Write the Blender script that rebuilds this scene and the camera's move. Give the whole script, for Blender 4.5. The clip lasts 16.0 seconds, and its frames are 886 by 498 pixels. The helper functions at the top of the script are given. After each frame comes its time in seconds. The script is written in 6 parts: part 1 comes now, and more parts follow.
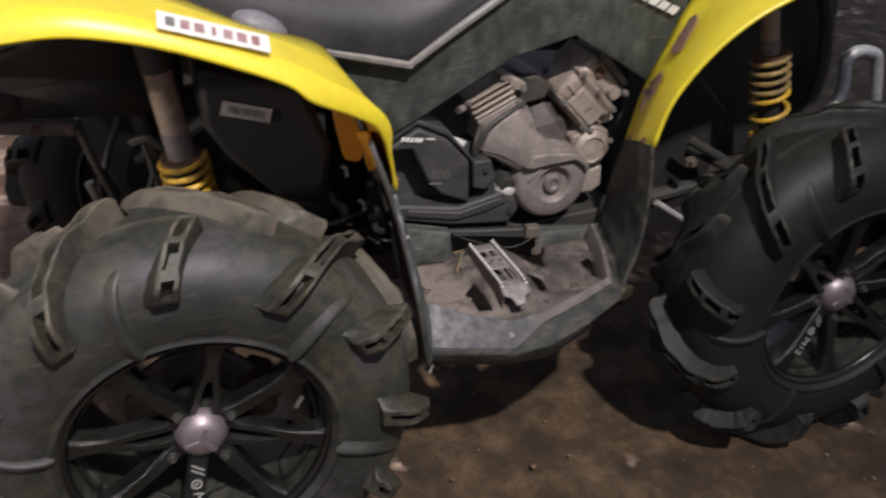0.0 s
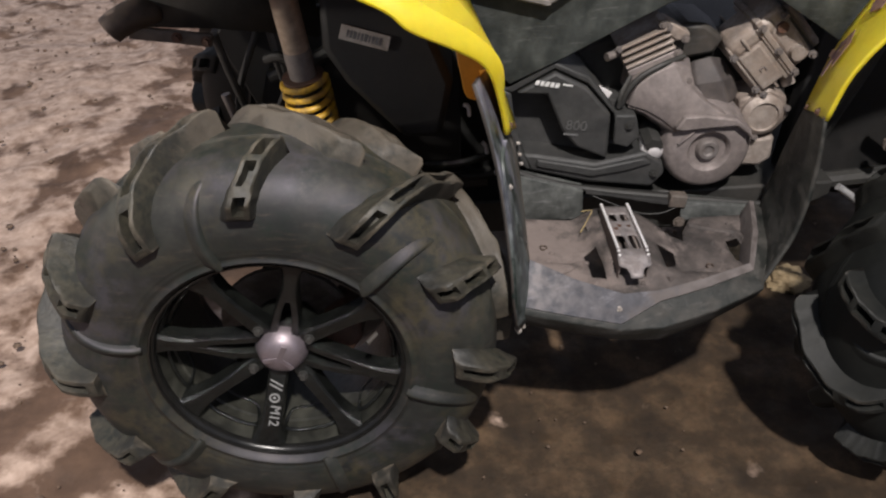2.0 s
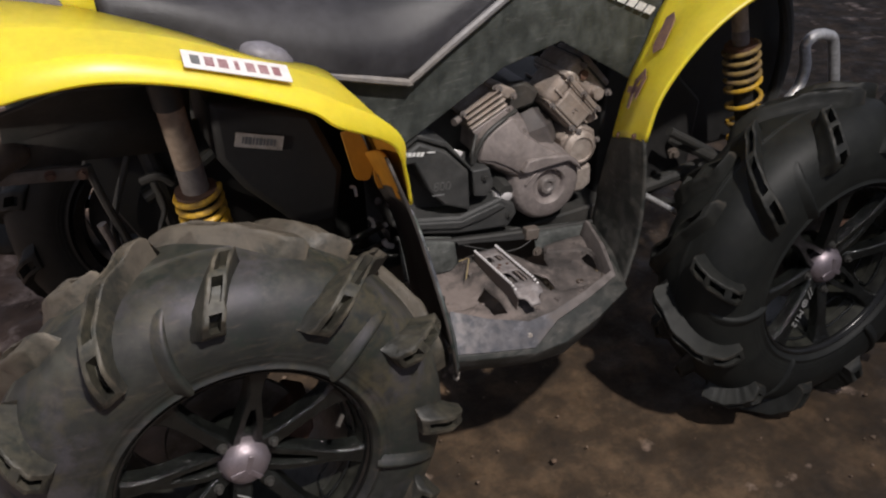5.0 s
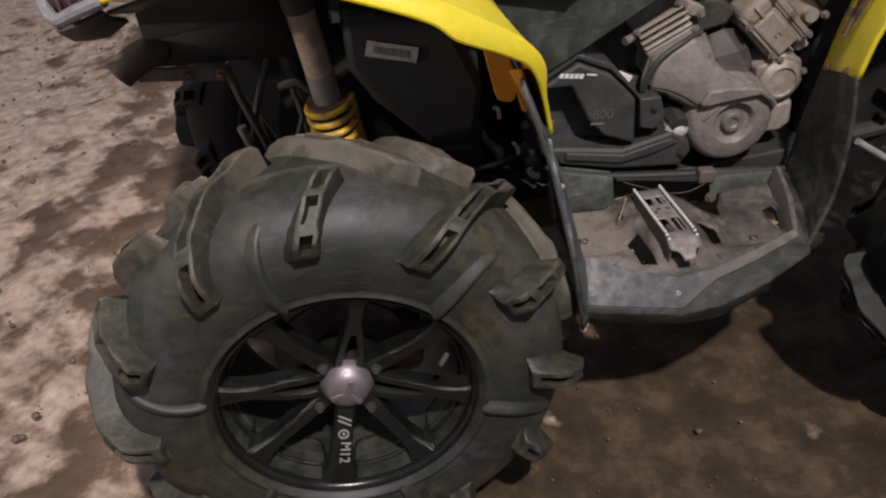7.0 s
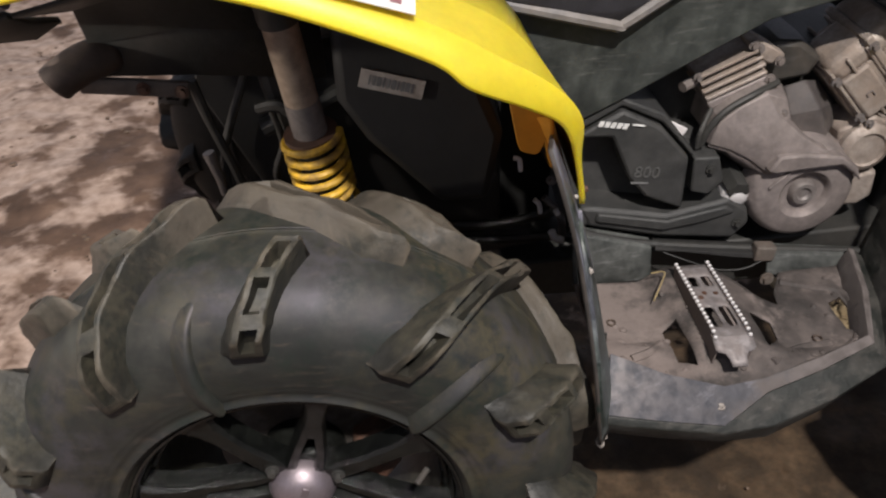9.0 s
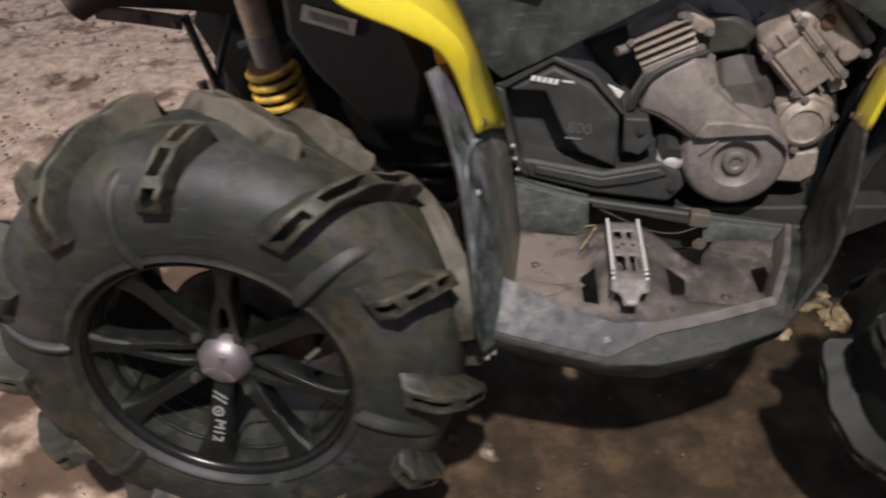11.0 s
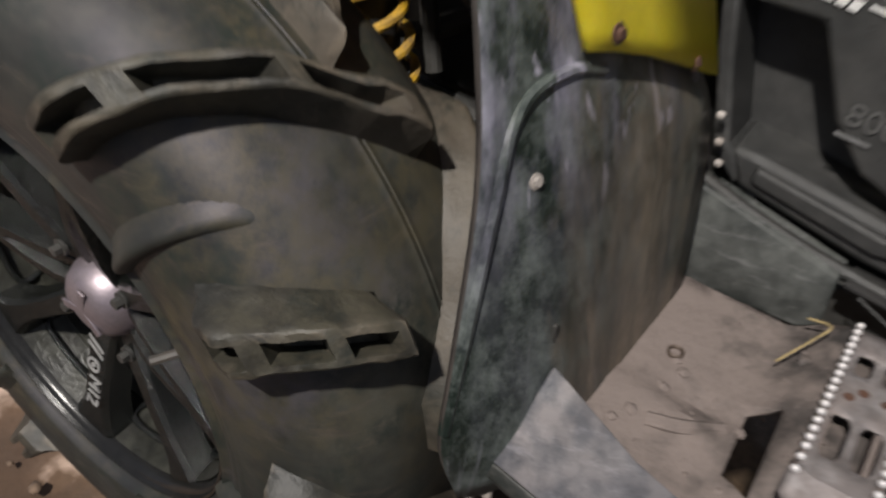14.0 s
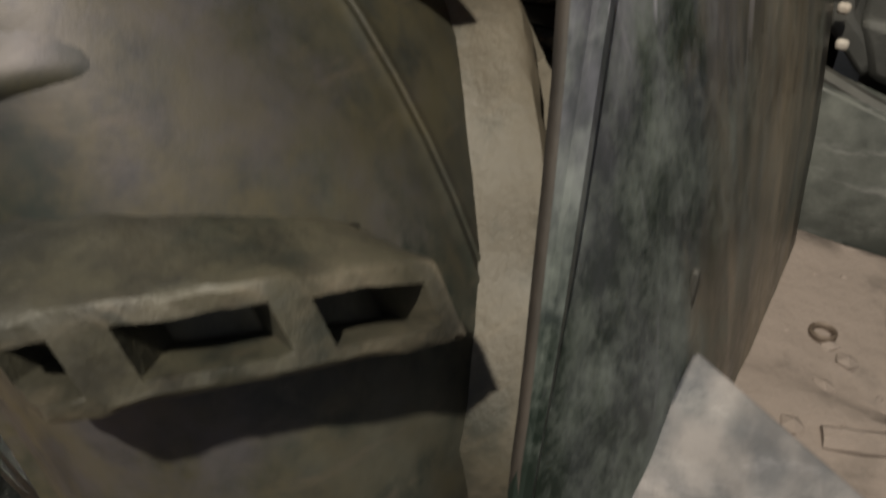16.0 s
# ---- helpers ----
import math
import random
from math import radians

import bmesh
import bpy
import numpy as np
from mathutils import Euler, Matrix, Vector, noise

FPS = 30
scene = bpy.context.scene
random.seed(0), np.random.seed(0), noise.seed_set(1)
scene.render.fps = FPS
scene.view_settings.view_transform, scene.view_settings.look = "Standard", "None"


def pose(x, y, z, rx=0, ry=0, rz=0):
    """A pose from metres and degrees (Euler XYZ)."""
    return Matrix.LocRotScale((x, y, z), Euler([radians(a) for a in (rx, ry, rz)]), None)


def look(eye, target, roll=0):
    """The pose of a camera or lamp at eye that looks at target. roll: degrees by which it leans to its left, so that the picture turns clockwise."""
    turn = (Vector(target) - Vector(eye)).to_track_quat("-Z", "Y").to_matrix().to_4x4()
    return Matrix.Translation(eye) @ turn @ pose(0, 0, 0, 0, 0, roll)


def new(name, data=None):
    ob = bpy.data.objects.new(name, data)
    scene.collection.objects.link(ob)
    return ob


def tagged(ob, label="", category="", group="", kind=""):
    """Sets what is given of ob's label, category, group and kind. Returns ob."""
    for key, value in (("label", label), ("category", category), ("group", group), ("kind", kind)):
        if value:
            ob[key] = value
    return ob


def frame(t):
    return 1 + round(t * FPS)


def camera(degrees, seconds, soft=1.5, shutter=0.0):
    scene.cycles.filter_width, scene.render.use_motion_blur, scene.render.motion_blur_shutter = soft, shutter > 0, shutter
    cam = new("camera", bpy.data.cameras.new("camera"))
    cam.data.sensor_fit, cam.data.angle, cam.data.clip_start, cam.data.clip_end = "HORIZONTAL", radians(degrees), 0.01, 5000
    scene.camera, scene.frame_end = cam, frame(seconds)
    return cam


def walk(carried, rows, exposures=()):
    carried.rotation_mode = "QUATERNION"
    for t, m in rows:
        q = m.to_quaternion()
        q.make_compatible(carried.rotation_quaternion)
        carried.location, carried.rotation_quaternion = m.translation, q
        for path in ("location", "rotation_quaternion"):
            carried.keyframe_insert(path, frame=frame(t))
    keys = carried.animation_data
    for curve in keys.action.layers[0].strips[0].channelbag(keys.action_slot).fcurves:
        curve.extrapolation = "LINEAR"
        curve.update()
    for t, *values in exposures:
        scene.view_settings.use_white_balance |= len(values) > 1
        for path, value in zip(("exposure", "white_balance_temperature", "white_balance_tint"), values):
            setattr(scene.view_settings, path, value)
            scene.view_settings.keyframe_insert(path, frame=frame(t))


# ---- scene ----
cam = camera(57.60, 16.0, soft=2.2, shutter=0.6)
PATH = [
    (0, 0.0407, -0.9504, 1.2536, 59.20, -0.75, -19.03),
    (0.5, 0.0247, -0.9330, 1.2439, 57.39, -1.18, -14.64),
    (1, 0.1268, -0.9265, 1.2250, 55.22, 0.93, -10.07),
    (1.5, 0.2542, -0.9303, 1.2197, 55.79, 1.68, -2.92),
    (2, 0.2491, -0.9214, 1.2204, 55.31, 0.86, -1.15),
    (2.5, 0.1910, -0.9217, 1.2163, 54.94, 0.15, -1.46),
    (3, 0.0939, -0.8950, 1.2316, 56.63, -0.34, -8.28),
    (3.5, -0.0627, -0.8916, 1.2517, 59.27, 0.42, -19.43),
    (4, -0.0828, -0.9264, 1.2743, 60.34, 1.73, -23.62),
    (4.2, -0.0860, -0.9360, 1.2815, 60.21, 1.88, -25.05),
    (6.3, 0.0255, -0.9056, 1.2425, 58.26, 4.50, -21.53),
    (6.5, 0.0563, -0.8893, 1.2366, 56.41, 4.79, -17.02),
    (7, 0.0892, -0.8622, 1.2321, 54.49, 5.07, -8.60),
    (7.5, -0.0310, -0.7616, 1.2001, 53.88, 3.94, -11.60),
    (8, -0.0886, -0.6650, 1.1967, 54.15, 2.18, -15.64),
    (8.5, 0.0002, -0.5984, 1.1890, 54.15, 1.22, -13.10),
    (8.7, 0.0728, -0.5895, 1.1882, 53.75, 1.10, -9.14),
    (10.8, 0.3533, -0.8039, 1.1385, 56.27, 2.64, 4.41),
    (11, 0.4500, -0.7929, 1.1324, 56.34, 2.37, 6.77),
    (11.5, 0.6201, -0.7379, 1.1300, 56.09, 3.86, 13.01),
    (12, 0.6651, -0.6337, 1.1051, 56.15, 2.44, 18.93),
    (12.5, 0.6780, -0.5420, 1.0884, 55.00, 2.03, 23.50),
    (13, 0.7337, -0.4302, 1.0832, 53.12, 1.90, 32.79),
    (13.5, 0.6649, -0.2974, 1.0145, 51.44, 0.86, 37.50),
    (14, 0.5414, -0.2158, 0.8667, 50.51, -2.13, 36.04),
    (14.5, 0.5054, -0.1433, 0.7794, 51.75, -1.84, 37.04),
    (15, 0.4720, -0.1095, 0.7296, 53.28, -2.48, 36.70),
    (15.5, 0.4367, -0.0916, 0.7060, 53.60, -1.46, 32.28),
    (16, 0.4252, -0.1073, 0.6607, 56.01, -0.49, 29.20),
]
walk(cam, [(t, pose(x, y, z, rx, ry, rz)) for t, x, y, z, rx, ry, rz in PATH],
     exposures=[
         (0.0, 0.02, 6450, 10), (3.0, 0.07, 6450, 10), (4.0, -0.11, 6450, 10), (6.5, -0.12, 6450, 10), (7.0, -0.18, 6500, 10), (7.5, -0.04, 6500, 10), (8.0, 0.05, 6500, 10),
         (11.0, 0.08, 6500, 8), (12.0, 0.0, 6500, 9), (13.0, -0.08, 6500, 9), (14.5, 0.10, 6500, 6), (15.2, 0.06, 6900, 4), (16.0, 0.05, 7400, 1)])

# ---- night sky and the yard lamp ----
world = bpy.data.worlds.new("night")
scene.world = world
world.use_nodes = True
wn = world.node_tree
bg = wn.nodes["Background"]
bg.inputs[0].default_value = (0.57, 0.59, 0.72, 1)
bg.inputs[1].default_value = 0.47


def flood(name, eye, target, energy, color, size, radius=0.08):
    d = bpy.data.lights.new(name, "SPOT")
    d.energy, d.color, d.spot_size, d.spot_blend, d.shadow_soft_size = energy, color, radians(size), 1.0, radius
    ob = new(name, d)
    ob.matrix_world = look(eye, target)
    return ob


# a flood lamp high on the near side, and a weaker one low behind the machine
flood("yard_lamp", (0.62, -2.40, 4.20), (-1.25, 1.7, 0.0), 1300, (1.0, 0.93, 0.88), 82)
flood("far_lamp", (-4.50, -1.20, 1.90), (0.08, 0.32, 0.80), 480, (1.0, 0.90, 0.80), 9.5)


# ---- materials ----
def node_mat(name, base, rough=0.5, metal=0.0, dust=None, dust_amount=0.0, dust_scale=6.0, bump=0.0, bump_scale=120.0,
             streak=None, spec=0.5, coat=0.0, vary=0.25, dust_edge=0.12, dust_rough=0.85, scratch=None, scratch_amount=0.0, radial=None):
    """A procedural surface: base colour with grain, patches of dust, optional streaks and scratches, fine relief.
    radial: (r0, r1, a, b), the share of dust on a wheel from a at radius r0 to b at r1."""
    m = bpy.data.materials.new(name)
    m.use_nodes = True
    nt = m.node_tree
    n, l = nt.nodes, nt.links
    bsdf = n["Principled BSDF"]
    tex = n.new("ShaderNodeTexCoord")
    mp = n.new("ShaderNodeMapping")
    l.new(tex.outputs["Object"], mp.inputs[0])
    if streak:
        mp.inputs["Scale"].default_value = streak

    def noise_tex(scale, detail, rough_=0.6, vec=None):
        t = n.new("ShaderNodeTexNoise")
        t.inputs["Scale"].default_value = scale
        t.inputs["Detail"].default_value = detail
        t.inputs["Roughness"].default_value = rough_
        l.new(vec or tex.outputs["Object"], t.inputs["Vector"])
        return t

    def ramp(src, lo, hi):
        r = n.new("ShaderNodeMapRange")
        r.inputs["From Min"].default_value, r.inputs["From Max"].default_value = lo, hi
        l.new(src, r.inputs["Value"])
        return r.outputs[0]

    def mix(fac, a, b):
        x = n.new("ShaderNodeMix")
        x.data_type = "RGBA"
        if isinstance(fac, float):
            x.inputs[0].default_value = fac
        else:
            l.new(fac, x.inputs[0])
        for k, v in ((6, a), (7, b)):
            if isinstance(v, tuple):
                x.inputs[k].default_value = (*v, 1)
            else:
                l.new(v, x.inputs[k])
        return x.outputs[2]

    grain = noise_tex(90, 4)
    lo = tuple(c * (1 - vary) for c in base)
    hi = tuple(min(1, c * (1 + vary)) for c in base)
    col = mix(ramp(grain.outputs[0], 0.3, 0.7), lo, hi)
    rough_out = None
    if dust:
        big = noise_tex(dust_scale, 6, 0.65, mp.outputs[0])
        fac = ramp(big.outputs[0], 0.5 - dust_edge, 0.5 + dust_edge)
        k = n.new("ShaderNodeMath")
        k.operation = "MULTIPLY_ADD"
        k.use_clamp = True
        l.new(fac, k.inputs[0])
        k.inputs[1].default_value = dust_amount
        k.inputs[2].default_value = dust_amount * 0.25
        if radial:
            flat = n.new("ShaderNodeVectorMath")
            flat.operation = "MULTIPLY"
            flat.inputs[1].default_value = (1, 0, 1)
            l.new(tex.outputs["Object"], flat.inputs[0])
            ln = n.new("ShaderNodeVectorMath")
            ln.operation = "LENGTH"
            l.new(flat.outputs[0], ln.inputs[0])
            by_r = n.new("ShaderNodeMapRange")
            for key, v in zip(("From Min", "From Max", "To Min", "To Max"), radial):
                by_r.inputs[key].default_value = v
            l.new(ln.outputs["Value"], by_r.inputs["Value"])
            k2 = n.new("ShaderNodeMath")
            k2.operation, k2.use_clamp = "MULTIPLY", True
            l.new(k.outputs[0], k2.inputs[0])
            l.new(by_r.outputs[0], k2.inputs[1])
            k = k2
        dcol = mix(ramp(noise_tex(35, 5).outputs[0], 0.35, 0.65), tuple(c * 0.6 for c in dust), tuple(c * 1.15 for c in dust))
        col = mix(k.outputs[0], col, dcol)
        rr = n.new("ShaderNodeMapRange")
        rr.inputs["To Min"].default_value, rr.inputs["To Max"].default_value = rough, dust_rough
        l.new(k.outputs[0], rr.inputs["Value"])
        rough_out = rr.outputs[0]
    if scratch:
        ms = n.new("ShaderNodeMapping")
        ms.inputs["Scale"].default_value = (14, 14, 70)
        ms.inputs["Rotation"].default_value = (0.5, 0.3, 0.4)
        l.new(tex.outputs["Object"], ms.inputs[0])
        st = noise_tex(1.6, 5, 0.7, ms.outputs[0])
        kk = n.new("ShaderNodeMath")
        kk.operation = "MULTIPLY"
        l.new(ramp(st.outputs[0], 0.56, 0.72), kk.inputs[0])
        kk.inputs[1].default_value = scratch_amount
        col = mix(kk.outputs[0], col, scratch)
    l.new(col, bsdf.inputs["Base Color"])
    if rough_out:
        l.new(rough_out, bsdf.inputs["Roughness"])
    else:
        bsdf.inputs["Roughness"].default_value = rough
    bsdf.inputs["Metallic"].default_value = metal
    bsdf.inputs["Specular IOR Level"].default_value = spec
    bsdf.inputs["Coat Weight"].default_value = coat
    if bump:
        b = n.new("ShaderNodeBump")
        b.inputs["Strength"].default_value = bump
        b.inputs["Distance"].default_value = 0.004
        l.new(noise_tex(bump_scale, 6, 0.65).outputs[0], b.inputs["Height"])
        l.new(b.outputs[0], bsdf.inputs["Normal"])
    return m


def worn_edges(m, pale, lo, hi, amount=0.8):
    """Dry mud rubbed onto the convex edges of a surface, broken up by grain."""
    nt = m.node_tree
    n, l = nt.nodes, nt.links
    bsdf = n["Principled BSDF"]
    geo = n.new("ShaderNodeNewGeometry")
    edge = n.new("ShaderNodeMapRange")
    edge.inputs["From Min"].default_value, edge.inputs["From Max"].default_value = lo, hi
    l.new(geo.outputs["Pointiness"], edge.inputs["Value"])
    tex = n.new("ShaderNodeTexCoord")
    t = n.new("ShaderNodeTexNoise")
    t.inputs["Scale"].default_value, t.inputs["Detail"].default_value = 45, 5
    l.new(tex.outputs["Object"], t.inputs["Vector"])
    spots = n.new("ShaderNodeMapRange")
    spots.inputs["From Min"].default_value, spots.inputs["From Max"].default_value = 0.40, 0.62
    spots.inputs["To Max"].default_value = amount
    l.new(t.outputs[0], spots.inputs["Value"])
    k = n.new("ShaderNodeMath")
    k.operation = "MULTIPLY"
    l.new(edge.outputs[0], k.inputs[0])
    l.new(spots.outputs[0], k.inputs[1])
    x = n.new("ShaderNodeMix")
    x.data_type = "RGBA"
    l.new(k.outputs[0], x.inputs[0])
    l.new(bsdf.inputs["Base Color"].links[0].from_socket, x.inputs[6])
    x.inputs[7].default_value = (*pale, 1)
    l.new(x.outputs[2], bsdf.inputs["Base Color"])
    return m


def mottled(m, colour, scale, lo, hi, amount, seed):
    """Patches of a dried film, large with frayed edges, broken by fine specks."""
    nt = m.node_tree
    n, l = nt.nodes, nt.links
    bsdf = n["Principled BSDF"]
    tex = n.new("ShaderNodeTexCoord")
    mp = n.new("ShaderNodeMapping")
    mp.inputs["Location"].default_value = (seed, seed * 1.7, -seed)
    l.new(tex.outputs["Object"], mp.inputs[0])
    shares = []
    for sc, detail, a, b, top in ((scale, 8, lo, hi, 1.0), (scale * 9, 5, 0.36, 0.56, amount)):
        t = n.new("ShaderNodeTexNoise")
        t.inputs["Scale"].default_value, t.inputs["Detail"].default_value, t.inputs["Roughness"].default_value = sc, detail, 0.66
        l.new(mp.outputs[0], t.inputs["Vector"])
        r = n.new("ShaderNodeMapRange")
        r.inputs["From Min"].default_value, r.inputs["From Max"].default_value, r.inputs["To Max"].default_value = a, b, top
        l.new(t.outputs[0], r.inputs["Value"])
        shares.append(r.outputs[0])
    k = n.new("ShaderNodeMath")
    k.operation = "MULTIPLY"
    l.new(shares[0], k.inputs[0])
    l.new(shares[1], k.inputs[1])
    x = n.new("ShaderNodeMix")
    x.data_type = "RGBA"
    l.new(k.outputs[0], x.inputs[0])
    l.new(bsdf.inputs["Base Color"].links[0].from_socket, x.inputs[6])
    x.inputs[7].default_value = (*colour, 1)
    l.new(x.outputs[2], bsdf.inputs["Base Color"])
    return m


def dusted_along(m, x0, x1, pale, axis=0, most=0.9):
    """Dust that grows thicker along an axis, in patches."""
    nt = m.node_tree
    n, l = nt.nodes, nt.links
    bsdf = n["Principled BSDF"]
    tex = n.new("ShaderNodeTexCoord")
    sep = n.new("ShaderNodeSeparateXYZ")
    l.new(tex.outputs["Object"], sep.inputs[0])
    along = n.new("ShaderNodeMapRange")
    along.inputs["From Min"].default_value, along.inputs["From Max"].default_value = x0, x1
    along.inputs["To Min"].default_value, along.inputs["To Max"].default_value = -0.25, 0.28
    l.new(sep.outputs[axis], along.inputs["Value"])
    t = n.new("ShaderNodeTexNoise")
    t.inputs["Scale"].default_value, t.inputs["Detail"].default_value, t.inputs["Roughness"].default_value = 22, 7, 0.65
    l.new(tex.outputs["Object"], t.inputs["Vector"])
    add = n.new("ShaderNodeMath")
    add.operation = "ADD"
    l.new(along.outputs[0], add.inputs[0])
    l.new(t.outputs[0], add.inputs[1])
    fac = n.new("ShaderNodeMapRange")
    fac.inputs["From Min"].default_value, fac.inputs["From Max"].default_value, fac.inputs["To Max"].default_value = 0.42, 0.66, most
    l.new(add.outputs[0], fac.inputs["Value"])
    x = n.new("ShaderNodeMix")
    x.data_type = "RGBA"
    l.new(fac.outputs[0], x.inputs[0])
    l.new(bsdf.inputs["Base Color"].links[0].from_socket, x.inputs[6])
    x.inputs[7].default_value = (*pale, 1)
    l.new(x.outputs[2], bsdf.inputs["Base Color"])
    return m


MUD = (0.23, 0.185, 0.15)
M_YELLOW = node_mat("yellow_plastic", (0.745, 0.545, 0.022), 0.30, vary=0.04, dust=(0.50, 0.39, 0.08), dust_amount=0.26, dust_scale=5, bump=0.03, dust_edge=0.2)
shell = M_YELLOW.node_tree.nodes["Principled BSDF"]
shell.inputs["Subsurface Weight"].default_value = 0.55
shell.inputs["Subsurface Radius"].default_value = (1.0, 0.66, 0.06)
shell.inputs["Subsurface Scale"].default_value = 0.045
# orange of light through the thin yellow shell, put in as base colour
M_YELLOW_BACKLIT = node_mat("backlit_yellow_plastic", (0.44, 0.175, 0.010), 0.45, vary=0.06, dust=(0.30, 0.15, 0.02), dust_amount=0.4, dust_scale=14)
M_BLACK = node_mat("black_plastic", (0.018, 0.020, 0.020), 0.42, dust=MUD, dust_amount=0.16, dust_scale=9, bump=0.12, scratch=(0.12, 0.12, 0.12), scratch_amount=0.35)
M_DARK = node_mat("black_frame", (0.027, 0.028, 0.027), 0.5, dust=(0.065, 0.058, 0.050), dust_amount=0.3, dust_scale=8, bump=0.2)
M_PANEL = node_mat("side_panel_plastic", (0.019, 0.023, 0.022), 0.48, dust=(0.080, 0.088, 0.080), dust_amount=0.58, dust_scale=24, bump=0.15, dust_edge=0.16, streak=(1.4, 1.4, 0.7), scratch=(0.18, 0.18, 0.17), scratch_amount=0.32)
M_INNER = node_mat("stained_inner_plastic", (0.013, 0.016, 0.015), 0.46, dust=(0.095, 0.100, 0.094), dust_amount=0.75, dust_scale=19, bump=0.15, dust_edge=0.11, scratch=(0.20, 0.20, 0.20), scratch_amount=0.45)
M_MATT_BLACK = node_mat("matt_black", (0.010, 0.010, 0.010), 0.62, dust=(0.030, 0.027, 0.025), dust_amount=0.3, dust_scale=20, bump=0.1)
M_SKIRT = node_mat("dark_skirt", (0.010, 0.013, 0.0115), 0.50, dust=(0.066, 0.062, 0.055), dust_amount=0.62, dust_scale=24, dust_edge=0.07, streak=(0.7, 1, 1.5), bump=0.35, bump_scale=70, scratch=(0.14, 0.13, 0.12), scratch_amount=0.45)
M_CVT = node_mat("moulded_cover", (0.026, 0.027, 0.027), 0.50, dust=(0.075, 0.072, 0.068), dust_amount=0.35, dust_scale=14, bump=0.25, bump_scale=420)
M_FRAME_GREY = node_mat("violet_grey_frame", (0.17, 0.165, 0.19), 0.42, dust=(0.11, 0.10, 0.10), dust_amount=0.5, dust_scale=14, bump=0.15)
M_LIP = worn_edges(dusted_along(node_mat("scuffed_lip", (0.040, 0.044, 0.055), 0.42, dust=(0.092, 0.090, 0.098), dust_amount=0.70, dust_scale=16, streak=(1, 2.2, 2.2), bump=0.35, bump_scale=90, dust_edge=0.16, scratch=(0.24, 0.23, 0.255), scratch_amount=0.5), 0.52, 0.68, (0.108, 0.092, 0.085)), (0.30, 0.265, 0.255), 0.53, 0.60, 0.75)
M_FLOOR = dusted_along(node_mat("dusty_floor", (0.026, 0.024, 0.023), 0.7, dust=(0.112, 0.093, 0.085), dust_amount=0.82, dust_scale=11, bump=0.6, bump_scale=60, dust_edge=0.12, scratch=(0.28, 0.23, 0.21), scratch_amount=0.5), 0.660, 0.400, (0.192, 0.157, 0.142), 0, 0.85)
M_RUBBER = node_mat("tyre_rubber", (0.0100, 0.0122, 0.0118), 0.48, spec=0.48, dust=(0.055, 0.055, 0.042), dust_amount=0.56, radial=(0.285, 0.340, 0.55, 1.35), dust_scale=7, bump=0.07, bump_scale=90, dust_edge=0.12, dust_rough=0.68, scratch=(0.098, 0.076, 0.058), scratch_amount=0.42)
mottled(M_RUBBER, (0.060, 0.052, 0.029), 5.5, 0.46, 0.62, 0.80, 3.1)
mottled(M_RUBBER, (0.056, 0.052, 0.061), 4.0, 0.55, 0.63, 0.55, 7.4)
mottled(M_RUBBER, (0.014, 0.020, 0.015), 11.0, 0.50, 0.62, 0.9, 1.7)
M_RUBBER.node_tree.nodes["Principled BSDF"].inputs["Specular Tint"].default_value = (0.92, 0.86, 1.0, 1)
# less dusty rubber, also painted darker to carry the shade of the bodywork
M_RUBBER_SHADED = node_mat("clean_shaded_tyre_rubber", (0.0075, 0.0085, 0.0082), 0.55, spec=0.32, dust=(0.017, 0.018, 0.015), dust_amount=0.45, dust_scale=10, bump=0.12, bump_scale=45, dust_rough=0.62)
M_LUG_SHADED = worn_edges(node_mat("clean_shaded_lug_rubber", (0.0085, 0.0095, 0.0090), 0.55, spec=0.35, dust=(0.022, 0.022, 0.018), dust_amount=0.5, dust_scale=14, bump=0.2, bump_scale=60, dust_rough=0.65), (0.13, 0.105, 0.078), 0.535, 0.62, 0.55)
M_LUG = dusted_along(worn_edges(node_mat("lug_rubber", (0.0110, 0.0120, 0.0112), 0.50, spec=0.5, dust=(0.072, 0.063, 0.045), dust_amount=0.50, radial=(0.295, 0.375, 0.40, 1.50), dust_scale=13, bump=0.35, bump_scale=80, dust_rough=0.70, scratch=(0.13, 0.102, 0.072), scratch_amount=0.40), (0.22, 0.178, 0.130), 0.53, 0.62, 0.8), 0.050, 0.120, (0.125, 0.103, 0.080), 1, 0.42)
mottled(M_LUG, (0.062, 0.057, 0.039), 9.0, 0.48, 0.62, 0.65, 2.3)
mottled(M_LUG, (0.016, 0.019, 0.016), 12.0, 0.54, 0.64, 0.8, 5.9)
M_RIM = node_mat("gloss_black_rim", (0.0045, 0.005, 0.005), 0.12, dust=(0.020, 0.022, 0.018), dust_amount=0.30, dust_scale=18, bump=0.9, bump_scale=110, dust_rough=0.34)
M_RIM_LIP = node_mat("gloss_rim_edge", (0.007, 0.007, 0.007), 0.20, dust=(0.026, 0.025, 0.021), dust_amount=0.2, dust_scale=14, bump=0.08, dust_rough=0.45, spec=0.4)
M_BARREL = node_mat("dusty_barrel", (0.008, 0.0085, 0.008), 0.25, dust=(0.050, 0.050, 0.040), dust_amount=0.7, dust_scale=16, bump=0.5, bump_scale=70, dust_rough=0.42)
M_EXHAUST = node_mat("burnt_steel", (0.085, 0.062, 0.050), 0.5, metal=0.4, dust=(0.11, 0.085, 0.068), dust_amount=0.6, dust_scale=20)
